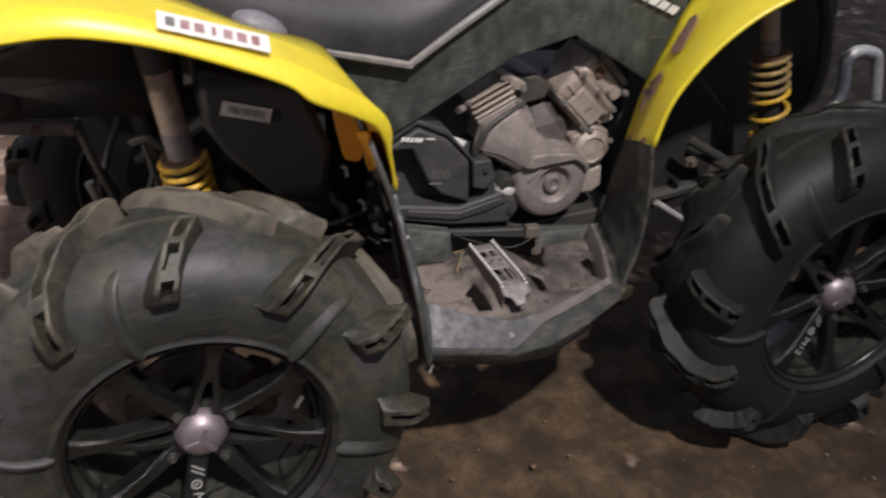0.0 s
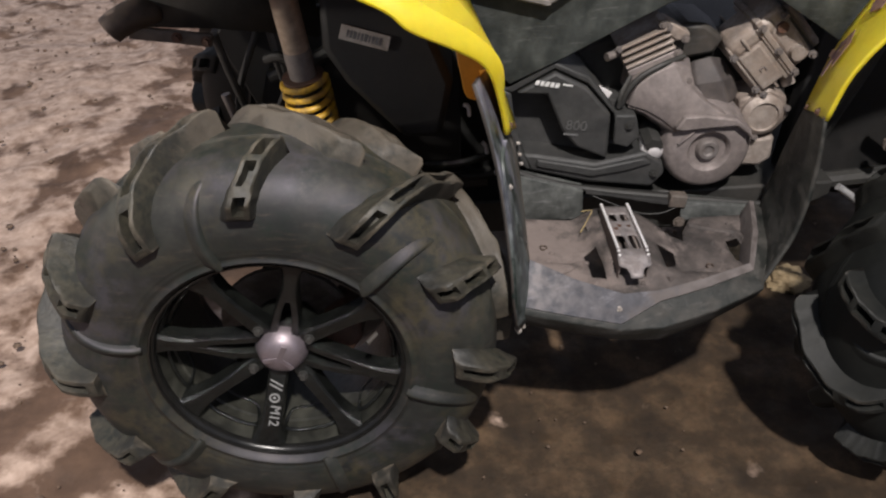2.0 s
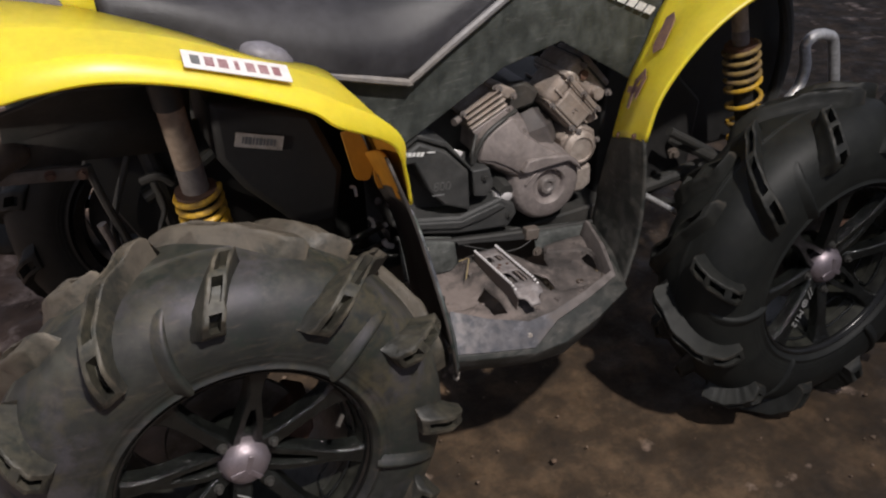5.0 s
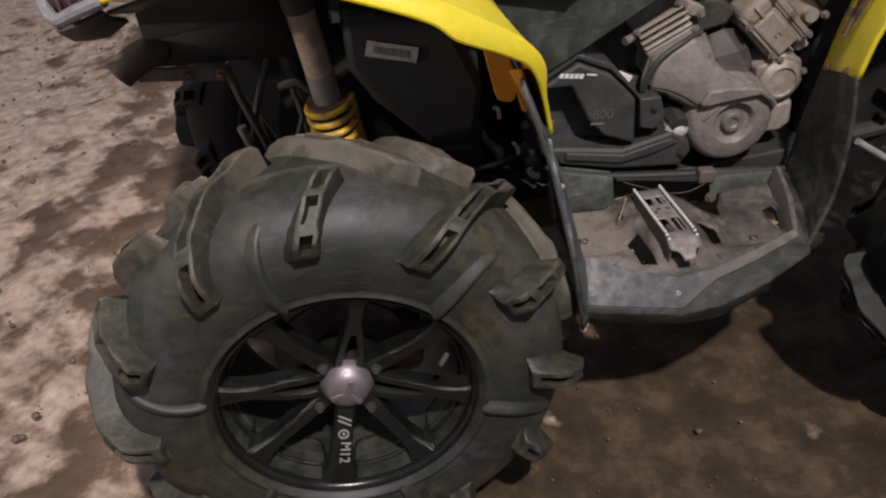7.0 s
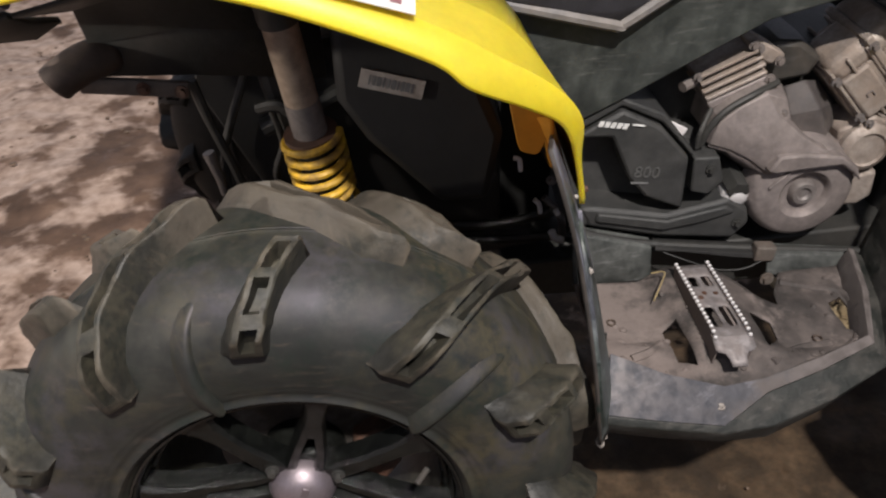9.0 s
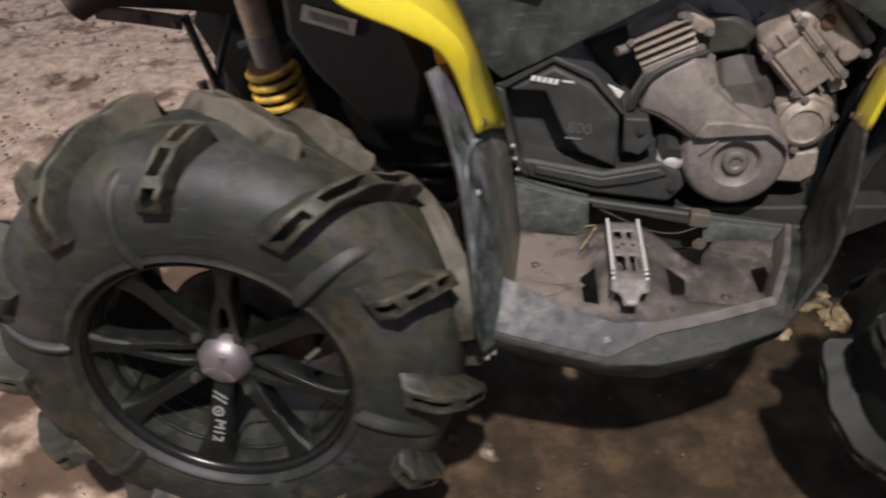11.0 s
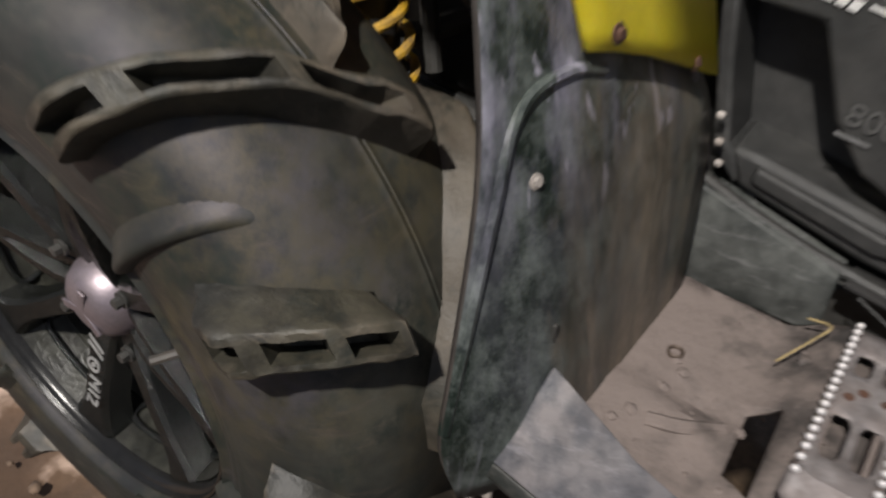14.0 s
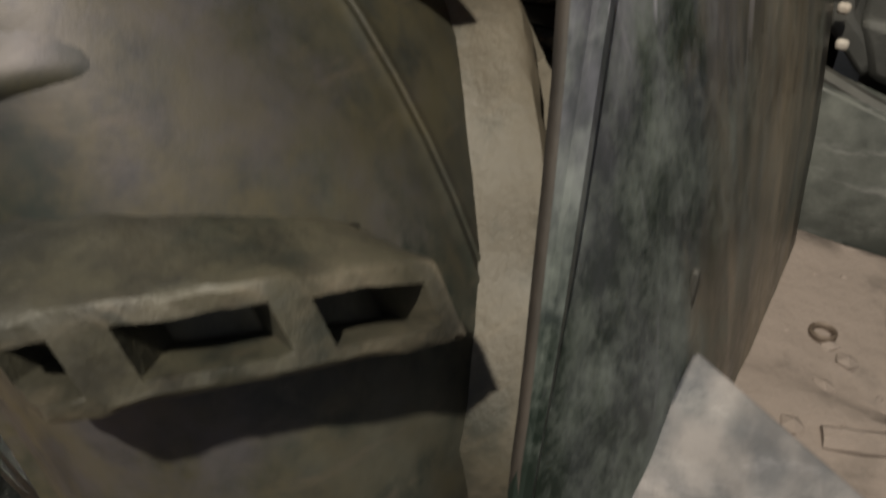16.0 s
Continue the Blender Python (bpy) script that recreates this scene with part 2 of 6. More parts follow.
M_CHROME = node_mat("chrome", (0.32, 0.275, 0.305), 0.36, metal=0.75, vary=0.1, dust=(0.17, 0.145, 0.14), dust_amount=0.35, dust_scale=50, bump=0.15, bump_scale=30)
M_ALU = node_mat("cast_aluminium", (0.28, 0.245, 0.236), 0.45, metal=0.3, dust=(0.195, 0.165, 0.152), dust_amount=0.6, dust_scale=9, bump=0.18, bump_scale=200, dust_edge=0.2)
M_ALU2 = node_mat("finned_aluminium", (0.42, 0.365, 0.325), 0.45, metal=0.3, dust=(0.24, 0.19, 0.155), dust_amount=0.7, dust_scale=18, bump=0.3, bump_scale=160)
M_STEEL = node_mat("bare_steel", (0.205, 0.188, 0.182), 0.48, metal=0.35, dust=(0.175, 0.143, 0.126), dust_amount=0.55, dust_scale=20, bump=0.12)
M_PEG = node_mat("worn_peg_steel", (0.27, 0.25, 0.25), 0.42, metal=0.4, dust=(0.20, 0.165, 0.15), dust_amount=0.55, dust_scale=30, bump=0.12, scratch=(0.46, 0.44, 0.44), scratch_amount=0.4)
M_SILVER = node_mat("silver_tube", (0.64, 0.64, 0.65), 0.34, metal=0.5, dust=(0.3, 0.28, 0.25), dust_amount=0.3, dust_scale=15)
M_SHOCK = node_mat("shock_body", (0.40, 0.32, 0.25), 0.4, metal=0.4, dust=(0.25, 0.19, 0.145), dust_amount=0.6, dust_scale=12)
M_SPRING = node_mat("yellow_spring", (0.68, 0.40, 0.012), 0.38, dust=(0.20, 0.125, 0.045), dust_amount=0.75, dust_scale=34)
# dusty spring yellow darkened in its colour for the fender's shadow
M_SPRING_SHADED = node_mat("dusty_shaded_spring", (0.30, 0.20, 0.05), 0.5, dust=(0.13, 0.09, 0.055), dust_amount=0.7, dust_scale=26)
M_SEAT = node_mat("black_vinyl", (0.015, 0.0145, 0.017), 0.34, dust=(0.045, 0.043, 0.050), dust_amount=0.4, dust_scale=4, bump=0.25, bump_scale=500)
M_GREY = node_mat("grey_plastic", (0.14, 0.14, 0.15), 0.45, dust=(0.24, 0.21, 0.18), dust_amount=0.5, dust_scale=10, bump=0.2)
M_WHITE = node_mat("white_sticker", (0.68, 0.66, 0.66), 0.5, vary=0.06, dust=(0.4, 0.34, 0.28), dust_amount=0.3, dust_scale=30)
M_LABEL = node_mat("dusty_label", (0.42, 0.39, 0.36), 0.6, dust=(0.22, 0.18, 0.15), dust_amount=0.6, dust_scale=25)
M_PRINT_RED = node_mat("faded_red_print", (0.20, 0.075, 0.085), 0.6, dust=(0.5, 0.42, 0.42), dust_amount=0.35, dust_scale=60)
M_PRINT_GREY = node_mat("grey_print", (0.13, 0.13, 0.13), 0.55)
M_PRINT_DIM = node_mat("dim_print", (0.085, 0.085, 0.083), 0.5)
M_PRINT_WHITE = node_mat("white_print", (0.62, 0.62, 0.61), 0.5)
M_PRINT_PALE = node_mat("pale_print", (0.27, 0.27, 0.265), 0.5)
M_VIOLET = node_mat("worn_violet_decal", (0.105, 0.050, 0.075), 0.55, dust=(0.45, 0.30, 0.06), dust_amount=0.22, dust_scale=90)
M_RUST = node_mat("rusty_steel", (0.10, 0.045, 0.028), 0.7, dust=(0.07, 0.045, 0.032), dust_amount=0.6, dust_scale=20, bump=0.4)
M_BRACKET = node_mat("dull_bracket", (0.130, 0.112, 0.098), 0.6, metal=0.2, dust=(0.14, 0.11, 0.09), dust_amount=0.6, dust_scale=16, bump=0.2)
M_TOOTH = node_mat("bright_teeth", (0.72, 0.70, 0.70), 0.4, metal=0.3, vary=0.1, dust=(0.4, 0.36, 0.33), dust_amount=0.3, dust_scale=60)
M_DISC = node_mat("brake_disc", (0.16, 0.15, 0.14), 0.4, metal=0.6, dust=(0.08, 0.06, 0.045), dust_amount=0.7, dust_scale=15)
M_RED = node_mat("red_lens", (0.045, 0.016, 0.022), 0.3, coat=0.2, dust=(0.06, 0.045, 0.05), dust_amount=0.5, dust_scale=20)
M_RUBBER_PART = node_mat("dull_rubber_cover", (0.040, 0.036, 0.038), 0.55, dust=(0.105, 0.088, 0.080), dust_amount=0.65, dust_scale=14, bump=0.2, bump_scale=90)


def ground_mat():
    m = bpy.data.materials.new("trampled_dirt")
    m.use_nodes = True
    nt = m.node_tree
    n, l = nt.nodes, nt.links
    bsdf = n["Principled BSDF"]
    tex = n.new("ShaderNodeTexCoord")

    def noise_tex(scale, detail, rough_):
        t = n.new("ShaderNodeTexNoise")
        t.inputs["Scale"].default_value, t.inputs["Detail"].default_value, t.inputs["Roughness"].default_value = scale, detail, rough_
        l.new(tex.outputs["Object"], t.inputs["Vector"])
        return t.outputs[0]

    def ramp(src, stops):
        r = n.new("ShaderNodeValToRGB")
        els = r.color_ramp.elements
        while len(els) < len(stops):
            els.new(0.5)
        for e, (p, c) in zip(els, stops):
            e.position, e.color = p, (*c, 1)
        l.new(src, r.inputs[0])
        return r.outputs[0]

    def mix(fac, a, b, mode="MIX"):
        x = n.new("ShaderNodeMix")
        x.data_type, x.blend_type = "RGBA", mode
        for k, v in ((0, fac), (6, a), (7, b)):
            if isinstance(v, float):
                x.inputs[k].default_value = v
            else:
                l.new(v, x.inputs[k])
        return x.outputs[2]

    dirt = ramp(noise_tex(7, 8, 0.68), [(0.32, (0.021, 0.0122, 0.0062)), (0.5, (0.055, 0.0325, 0.0168)), (0.68, (0.150, 0.089, 0.048))])
    fine = ramp(noise_tex(70, 8, 0.75), [(0.3, (0.45, 0.62, 0.62)), (0.7, (1.0, 1.0, 1.0))])
    dirt = mix(0.55, dirt, fine, "MULTIPLY")
    dry = ramp(noise_tex(6, 7, 0.62), [(0.32, (0.072, 0.0415, 0.0260)), (0.5, (0.136, 0.081, 0.0520)), (0.68, (0.238, 0.150, 0.100))])
    sep = n.new("ShaderNodeSeparateXYZ")
    l.new(tex.outputs["Object"], sep.inputs[0])
    back = n.new("ShaderNodeMapRange")
    back.inputs["From Min"].default_value, back.inputs["From Max"].default_value = 0.15, -0.55
    l.new(sep.outputs[0], back.inputs["Value"])
    dirt = mix(back.outputs[0], dirt, dry)
    snow = ramp(noise_tex(24, 6, 0.6), [(0.3, (0.27, 0.180, 0.128)), (0.7, (0.60, 0.455, 0.365))])
    # trampled frost lies in patches, mostly behind the machine and to its far side
    fx = n.new("ShaderNodeMapRange")
    fx.inputs["From Min"].default_value, fx.inputs["From Max"].default_value = 0.10, -1.30
    fx.inputs["To Min"].default_value, fx.inputs["To Max"].default_value = -0.17, 0.105
    l.new(sep.outputs[0], fx.inputs["Value"])
    add = n.new("ShaderNodeMath")
    add.operation = "ADD"
    l.new(noise_tex(6.2, 5, 0.56), add.inputs[0])
    l.new(fx.outputs[0], add.inputs[1])
    wide = n.new("ShaderNodeMath")
    wide.operation = "MULTIPLY_ADD"
    wide.inputs[1].default_value = 0.30
    l.new(noise_tex(0.55, 3, 0.5), wide.inputs[0])
    l.new(add.outputs[0], wide.inputs[2])
    patch = ramp(wide.outputs[0], [(0.595, (0, 0, 0)), (0.70, (1, 1, 1))])
    col = mix(patch, dirt, snow)
    l.new(col, bsdf.inputs["Base Color"])
    rr = n.new("ShaderNodeMapRange")
    rr.inputs["To Min"].default_value, rr.inputs["To Max"].default_value = 0.9, 0.5
    rr.inputs["From Min"].default_value, rr.inputs["From Max"].default_value = 0.45, 0.7
    l.new(noise_tex(9, 5, 0.6), rr.inputs["Value"])
    l.new(rr.outputs[0], bsdf.inputs["Roughness"])
    b1 = n.new("ShaderNodeBump")
    b1.inputs["Strength"].default_value, b1.inputs["Distance"].default_value = 0.42, 0.010
    l.new(noise_tex(38, 8, 0.7), b1.inputs["Height"])
    l.new(b1.outputs[0], bsdf.inputs["Normal"])
    return m


def guard_mat():
    """Dark scuffed plastic: green-black mottling, pale rubbed scratches high up, brown streaks of dry mud on its inner face."""
    m = bpy.data.materials.new("scuffed_mud_guard")
    m.use_nodes = True
    nt = m.node_tree
    n, l = nt.nodes, nt.links
    bsdf = n["Principled BSDF"]
    tex = n.new("ShaderNodeTexCoord")
    sep = n.new("ShaderNodeSeparateXYZ")
    l.new(tex.outputs["Object"], sep.inputs[0])

    def noise_tex(scale, detail, rough_, stretch=(1, 1, 1), turn=(0, 0, 0), warp=0.0):
        mp = n.new("ShaderNodeMapping")
        mp.inputs["Scale"].default_value, mp.inputs["Rotation"].default_value = stretch, turn
        l.new(tex.outputs["Object"], mp.inputs[0])
        t = n.new("ShaderNodeTexNoise")
        t.inputs["Scale"].default_value, t.inputs["Detail"].default_value = scale, detail
        t.inputs["Roughness"].default_value, t.inputs["Distortion"].default_value = rough_, warp
        l.new(mp.outputs[0], t.inputs["Vector"])
        return t.outputs[0]

    def span(src, lo, hi, a=0.0, b=1.0):
        r = n.new("ShaderNodeMapRange")
        for k, v in (("From Min", lo), ("From Max", hi), ("To Min", a), ("To Max", b)):
            r.inputs[k].default_value = v
        l.new(src, r.inputs["Value"])
        return r.outputs[0]

    def math2(op, a, b):
        x = n.new("ShaderNodeMath")
        x.operation, x.use_clamp = op, False
        for k, v in enumerate((a, b)):
            if isinstance(v, float):
                x.inputs[k].default_value = v
            else:
                l.new(v, x.inputs[k])
        return x.outputs[0]

    def mix(fac, a, b):
        x = n.new("ShaderNodeMix")
        x.data_type = "RGBA"
        l.new(fac, x.inputs[0])
        for k, v in ((6, a), (7, b)):
            if isinstance(v, tuple):
                x.inputs[k].default_value = (*v, 1)
            else:
                l.new(v, x.inputs[k])
        return x.outputs[2]

    mottle = noise_tex(34, 9, 0.78, (1, 1, 0.75))
    col = mix(span(mottle, 0.43, 0.63), (0.010, 0.016, 0.013), (0.098, 0.114, 0.105))
    pale = math2("MULTIPLY", span(noise_tex(9, 8, 0.7, (2.2, 2.2, 0.6), (0.3, 0.25, 0)), 0.42, 0.64), span(sep.outputs[2], 0.54, 0.66, 0.10, 0.75))
    col = mix(pale, col, (0.315, 0.300, 0.385))
    lines = math2("MULTIPLY", span(noise_tex(5, 3, 0.5, (7, 7, 1.0), (0.5, 0.35, 0.2), 1.2), 0.60, 0.66), span(sep.outputs[2], 0.50, 0.62, 0.15, 0.8))
    col = mix(lines, col, (0.40, 0.385, 0.46))
    edge = math2("SUBTRACT", sep.outputs[1], math2("MULTIPLY", math2("SUBTRACT", sep.outputs[2], 0.376), 0.20))
    edge = math2("ADD", edge, span(noise_tex(14, 6, 0.65, (1, 1, 0.4)), 0.3, 0.7, -0.045, 0.045))
    face = span(edge, 0.130, 0.180)
    streaks = noise_tex(6, 8, 0.66, (2.6, 3.2, 0.6), (0.15, 0.1, 0.0), 0.5)
    mud = mix(span(streaks, 0.34, 0.64), (0.050, 0.048, 0.039), (0.225, 0.180, 0.134))
    cover = math2("MULTIPLY", face, span(noise_tex(7, 7, 0.70, (1.6, 1.8, 0.7), (0.2, 0.0, 0.0), 0.6), 0.34, 0.54, 0.15, 0.92))
    col = mix(cover, col, mud)
    l.new(col, bsdf.inputs["Base Color"])
    l.new(span(mottle, 0.4, 0.65, 0.34, 0.62), bsdf.inputs["Roughness"])
    b = n.new("ShaderNodeBump")
    b.inputs["Strength"].default_value, b.inputs["Distance"].default_value = 0.12, 0.003
    l.new(noise_tex(80, 6, 0.65), b.inputs["Height"])
    l.new(b.outputs[0], bsdf.inputs["Normal"])
    return m


M_GUARD = guard_mat()
M_GUARD_BACK = node_mat("wheel_side_plastic", (0.022, 0.020, 0.019), 0.5, dust=(0.070, 0.055, 0.045), dust_amount=0.55, dust_scale=9, bump=0.2, streak=(2, 2, 0.8))
M_GROUND = ground_mat()
M_CLOD = node_mat("earth_clod", (0.130, 0.082, 0.052), 0.9, dust=(0.20, 0.145, 0.105), dust_amount=0.6, dust_scale=12, bump=0.8, bump_scale=50, vary=0.4)
M_LUMP = node_mat("pale_frozen_mud", (0.24, 0.175, 0.095), 0.9, dust=(0.42, 0.33, 0.20), dust_amount=0.7, dust_scale=30, bump=0.8, bump_scale=60, vary=0.4)
M_STRAW = node_mat("straw", (0.30, 0.23, 0.11), 0.8, vary=0.4)


# ---- builders ----
def part(name, bm, material, parent=None, label="", angle=35, kind="", solid=0.0, bevel=0.0, at=None):
    me = bpy.data.meshes.new(name)
    bmesh.ops.recalc_face_normals(bm, faces=bm.faces)
    bm.to_mesh(me)
    bm.free()
    for p in me.polygons:
        p.use_smooth = True
    me.set_sharp_from_angle(angle=radians(angle))
    me.materials.append(material)
    ob = new(name, me)
    if parent:
        ob.parent = parent
    if at:
        ob.matrix_basis = at
    if solid:
        md = ob.modifiers.new("thickness", "SOLIDIFY")
        md.thickness, md.offset = solid, 0
    if bevel:
        md = ob.modifiers.new("edge", "BEVEL")
        md.width, md.segments, md.limit_method, md.angle_limit = bevel, 2, "ANGLE", radians(40)
    if label or kind:
        tagged(ob, label=label, kind=kind)
    return ob


def share(ob, name, parent, at, label=""):
    """Another object on the mesh of ob."""
    o = new(name, ob.data)
    o.parent = parent
    o.matrix_basis = at
    for md in ob.modifiers:
        m2 = o.modifiers.new(md.name, md.type)
        if md.type == "BEVEL":
            m2.width, m2.segments, m2.limit_method, m2.angle_limit = md.width, md.segments, md.limit_method, md.angle_limit
        else:
            m2.thickness, m2.offset = md.thickness, md.offset
    if label:
        tagged(o, label=label)
    return o


def join_into(bm, other):
    me = bpy.data.meshes.new("tmp")
    other.to_mesh(me)
    other.free()
    bm.from_mesh(me)
    bpy.data.meshes.remove(me)
    return bm


def catmull(pts, n):
    p = np.array(pts, float)
    ext = np.vstack([2 * p[0] - p[1], p, 2 * p[-1] - p[-2]])
    out = []
    for i in range(len(p) - 1):
        a, b, c, d = ext[i], ext[i + 1], ext[i + 2], ext[i + 3]
        for k in range(n):
            t = k / n
            out.append(0.5 * (2 * b + (c - a) * t + (2 * a - 5 * b + 4 * c - d) * t * t + (3 * b - a - 3 * c + d) * t ** 3))
    out.append(p[-1])
    return np.array(out)


def sheet(rows, nu=4, nv=4):
    """A smooth sheet through rows of control points."""
    r1 = [catmull(r, nu) for r in rows]
    cols = [catmull([r[j] for r in r1], nv) for j in range(len(r1[0]))]
    bm = bmesh.new()
    g = [[bm.verts.new(p) for p in c] for c in cols]
    for i in range(len(g) - 1):
        for j in range(len(g[0]) - 1):
            bm.faces.new((g[i][j], g[i + 1][j], g[i + 1][j + 1], g[i][j + 1]))
    return bm


def facets(rows):
    """A sheet with flat facets between rows of points."""
    bm = bmesh.new()
    g = [[bm.verts.new(p) for p in r] for r in rows]
    for i in range(len(g) - 1):
        for j in range(len(g[0]) - 1):
            bm.faces.new((g[i][j], g[i + 1][j], g[i + 1][j + 1], g[i][j + 1]))
    return bm


def prism(poly, y0, y1, inset=0.0, rise=0.0):
    """A solid with outline poly in x, z from y0 to y1; inset shrinks the y0 face."""
    bm = bmesh.new()
    c = np.mean(np.array(poly), axis=0)
    near = []
    for p in poly:
        d = np.array(p) - c
        q = c + d * (1 - inset)
        near.append(bm.verts.new((q[0], y0, q[1])))
    far = [bm.verts.new((p[0], y1, p[1])) for p in poly]
    n = len(poly)
    bm.faces.new(near)
    bm.faces.new(far[::-1])
    for i in range(n):
        bm.faces.new((near[i], far[i], far[(i + 1) % n], near[(i + 1) % n]))
    return bm


def tube(pts, r, seg=12, smooth=6, cap=True):
    p = catmull(pts, smooth) if smooth else np.array(pts, float)
    bm = bmesh.new()
    rings = []
    up = Vector((0.13, 0.27, 0.95))
    for i, q in enumerate(p):
        d = Vector(p[min(i + 1, len(p) - 1)] - p[max(i - 1, 0)]).normalized()
        a = d.cross(up).normalized()
        b = d.cross(a)
        rr = r[0] + (r[1] - r[0]) * i / (len(p) - 1) if isinstance(r, tuple) else r
        rings.append([bm.verts.new(Vector(q) + (a * math.cos(2 * math.pi * k / seg) + b * math.sin(2 * math.pi * k / seg)) * rr) for k in range(seg)])
    for i in range(len(rings) - 1):
        for k in range(seg):
            bm.faces.new((rings[i][k], rings[i][(k + 1) % seg], rings[i + 1][(k + 1) % seg], rings[i + 1][k]))
    if cap:
        bm.faces.new(rings[0][::-1])
        bm.faces.new(rings[-1])
    return bm


def lathe(profile, seg=48, closed=False):
    """profile: (y, r) pairs turned round the y axis."""
    bm = bmesh.new()
    rings = []
    for y, r in profile:
        if r < 1e-5:
            rings.append([bm.verts.new((0, y, 0))] * seg)
        else:
            rings.append([bm.verts.new((r * math.cos(2 * math.pi * k / seg), y, r * math.sin(2 * math.pi * k / seg))) for k in range(seg)])
    idx = list(range(len(rings) - 1))
    pairs = [(i, i + 1) for i in idx] + ([(len(rings) - 1, 0)] if closed else [])
    for i, j in pairs:
        for k in range(seg):
            vs = [rings[i][k], rings[i][(k + 1) % seg], rings[j][(k + 1) % seg], rings[j][k]]
            vs = list(dict.fromkeys(vs))
            if len(vs) > 2:
                bm.faces.new(vs)
    return bm


def moved(bm, m):
    bmesh.ops.transform(bm, matrix=m, verts=bm.verts)
    return bm


def block(c, s, m=None):
    bm = bmesh.new()
    bmesh.ops.create_cube(bm, size=1, matrix=Matrix.Translation(c) @ (m or Matrix()) @ Matrix.Diagonal((*s, 1)))
    return bm


def bolt(c, r=0.008, h=0.006, axis="Y"):
    bm = bmesh.new()
    rot = {"Y": Matrix.Rotation(math.pi / 2, 4, "X"), "Z": Matrix(), "X": Matrix.Rotation(math.pi / 2, 4, "Y")}[axis]
    bmesh.ops.create_cone(bm, cap_ends=True, segments=14, radius1=r * 1.5, radius2=r * 1.5, depth=h * 0.4, matrix=Matrix.Translation(c) @ rot)
    b2 = bmesh.new()
    bmesh.ops.create_cone(b2, cap_ends=True, segments=6, radius1=r, radius2=r * 0.92, depth=h * 2, matrix=Matrix.Translation(c) @ rot)
    return join_into(bm, b2)


def coil(a, b, radius, wire, turns, seg=8, close=0.0):
    """A coil spring from a to b; close: share of the length in which the first half of the turns lie."""
    a, b = Vector(a), Vector(b)
    d = (b - a).normalized()
    u = d.cross(Vector((0, 1, 0.2))).normalized()
    v = d.cross(u)
    n = int(turns * 18)
    pts = []
    for i in range(n + 1):
        t = i / n
        s = t if not close else (t * close / 0.5 if t < 0.5 else close + (t - 0.5) * (1 - close) / 0.5)
        w = 2 * math.pi * turns * t
        pts.append(a + (b - a) * s + (u * math.cos(w) + v * math.sin(w)) * radius)
    return tube(pts, wire, seg, 0)


def words(txt, name, size, m, material, parent, depth=0.0006):
    cu = bpy.data.curves.new(name, "FONT")
    cu.body, cu.size, cu.extrude, cu.align_x, cu.align_y = txt, size, depth, "LEFT", "BOTTOM"
    ob = new("tmp_text", cu)
    dg = bpy.context.evaluated_depsgraph_get()
    me = bpy.data.meshes.new_from_object(ob.evaluated_get(dg))
    bpy.data.objects.remove(ob)
    me.materials.clear()
    me.materials.append(material)
    o = new(name, me)
    o.parent = parent
    o.matrix_basis = m
    return o


def frame_of(origin, right, up):
    """A pose whose x runs along right and y along up."""
    x = Vector(right).normalized()
    z = x.cross(Vector(up)).normalized()
    y = z.cross(x)
    m = Matrix((x, y, z)).transposed().to_4x4()
    m.translation = origin
    return m


def frame_n(origin, right, n):
    """A pose whose z runs along n and x as near as can be along right."""
    z = Vector(n).normalized()
    y = z.cross(Vector(right)).normalized()
    m = Matrix((y.cross(z), y, z)).transposed().to_4x4()
    m.translation = origin
    return m


# ---- ground ----
def ground():
    def axis_pts(lo, hi, step, far):
        core = list(np.arange(lo, hi + 1e-6, step))
        a, b, s = [], [], step
        x, y = lo, hi
        while x > -far:
            s *= 1.35
            x, y = x - s, y + s
            a.append(x)
            b.append(y)
        return np.array(a[::-1] + core + b)

    xs, ys = axis_pts(-2.4, 2.6, 0.02, 400), axis_pts(-0.7, 3.2, 0.02, 400)
    verts = []
    for y in ys:
        for x in xs:
            near = max(0.0, 1 - max(0, abs(x) - 2.4) / 4) * max(0.0, 1 - max(0, abs(y - 1) - 2.4) / 4)
            h = 0.028 * noise.noise((x * 2.1, y * 2.1, 0.3)) + 0.012 * noise.noise((x * 6.5, y * 6.5, 4.0)) + 0.008 * noise.noise((x * 15, y * 15, 9.0)) + 0.005 * noise.noise((x * 34, y * 34, 2.0))
            h = h * (0.55 + 0.6 * max(0.0, min(1.0, 0.5 - x)))
            verts.append((x, y, h * near - 0.006))
    nx = len(xs)
    faces = [(j * nx + i, j * nx + i + 1, (j + 1) * nx + i + 1, (j + 1) * nx + i) for j in range(len(ys) - 1) for i in range(nx - 1)]
    me = bpy.data.meshes.new("ground")
    me.from_pydata(verts, [], faces)
    for p in me.polygons:
        p.use_smooth = True
    me.materials.append(M_GROUND)
    return tagged(new("ground", me), "trampled brown dirt with pale frosty patches", "ground", kind="structure")


ground()

# ---- the quad bike ----
quad = new("quad_bike")
tagged(quad, "muddy yellow and black quad bike parked on frozen dirt", "quad bike")

HUB_Z, WHEEL_BASE, TRACK = 0.365, 1.226, 1.18
YC = 0.112
WIDER = -0.008  # the inner half of the tyre is a little narrower
HALF = [(0.004, 0.197), (-0.004, 0.212), (-0.009, 0.235), (-0.010, 0.260), (-0.004, 0.288), (0.009, 0.312), (0.031, 0.331), (0.062, 0.342), (0.112, 0.346)]


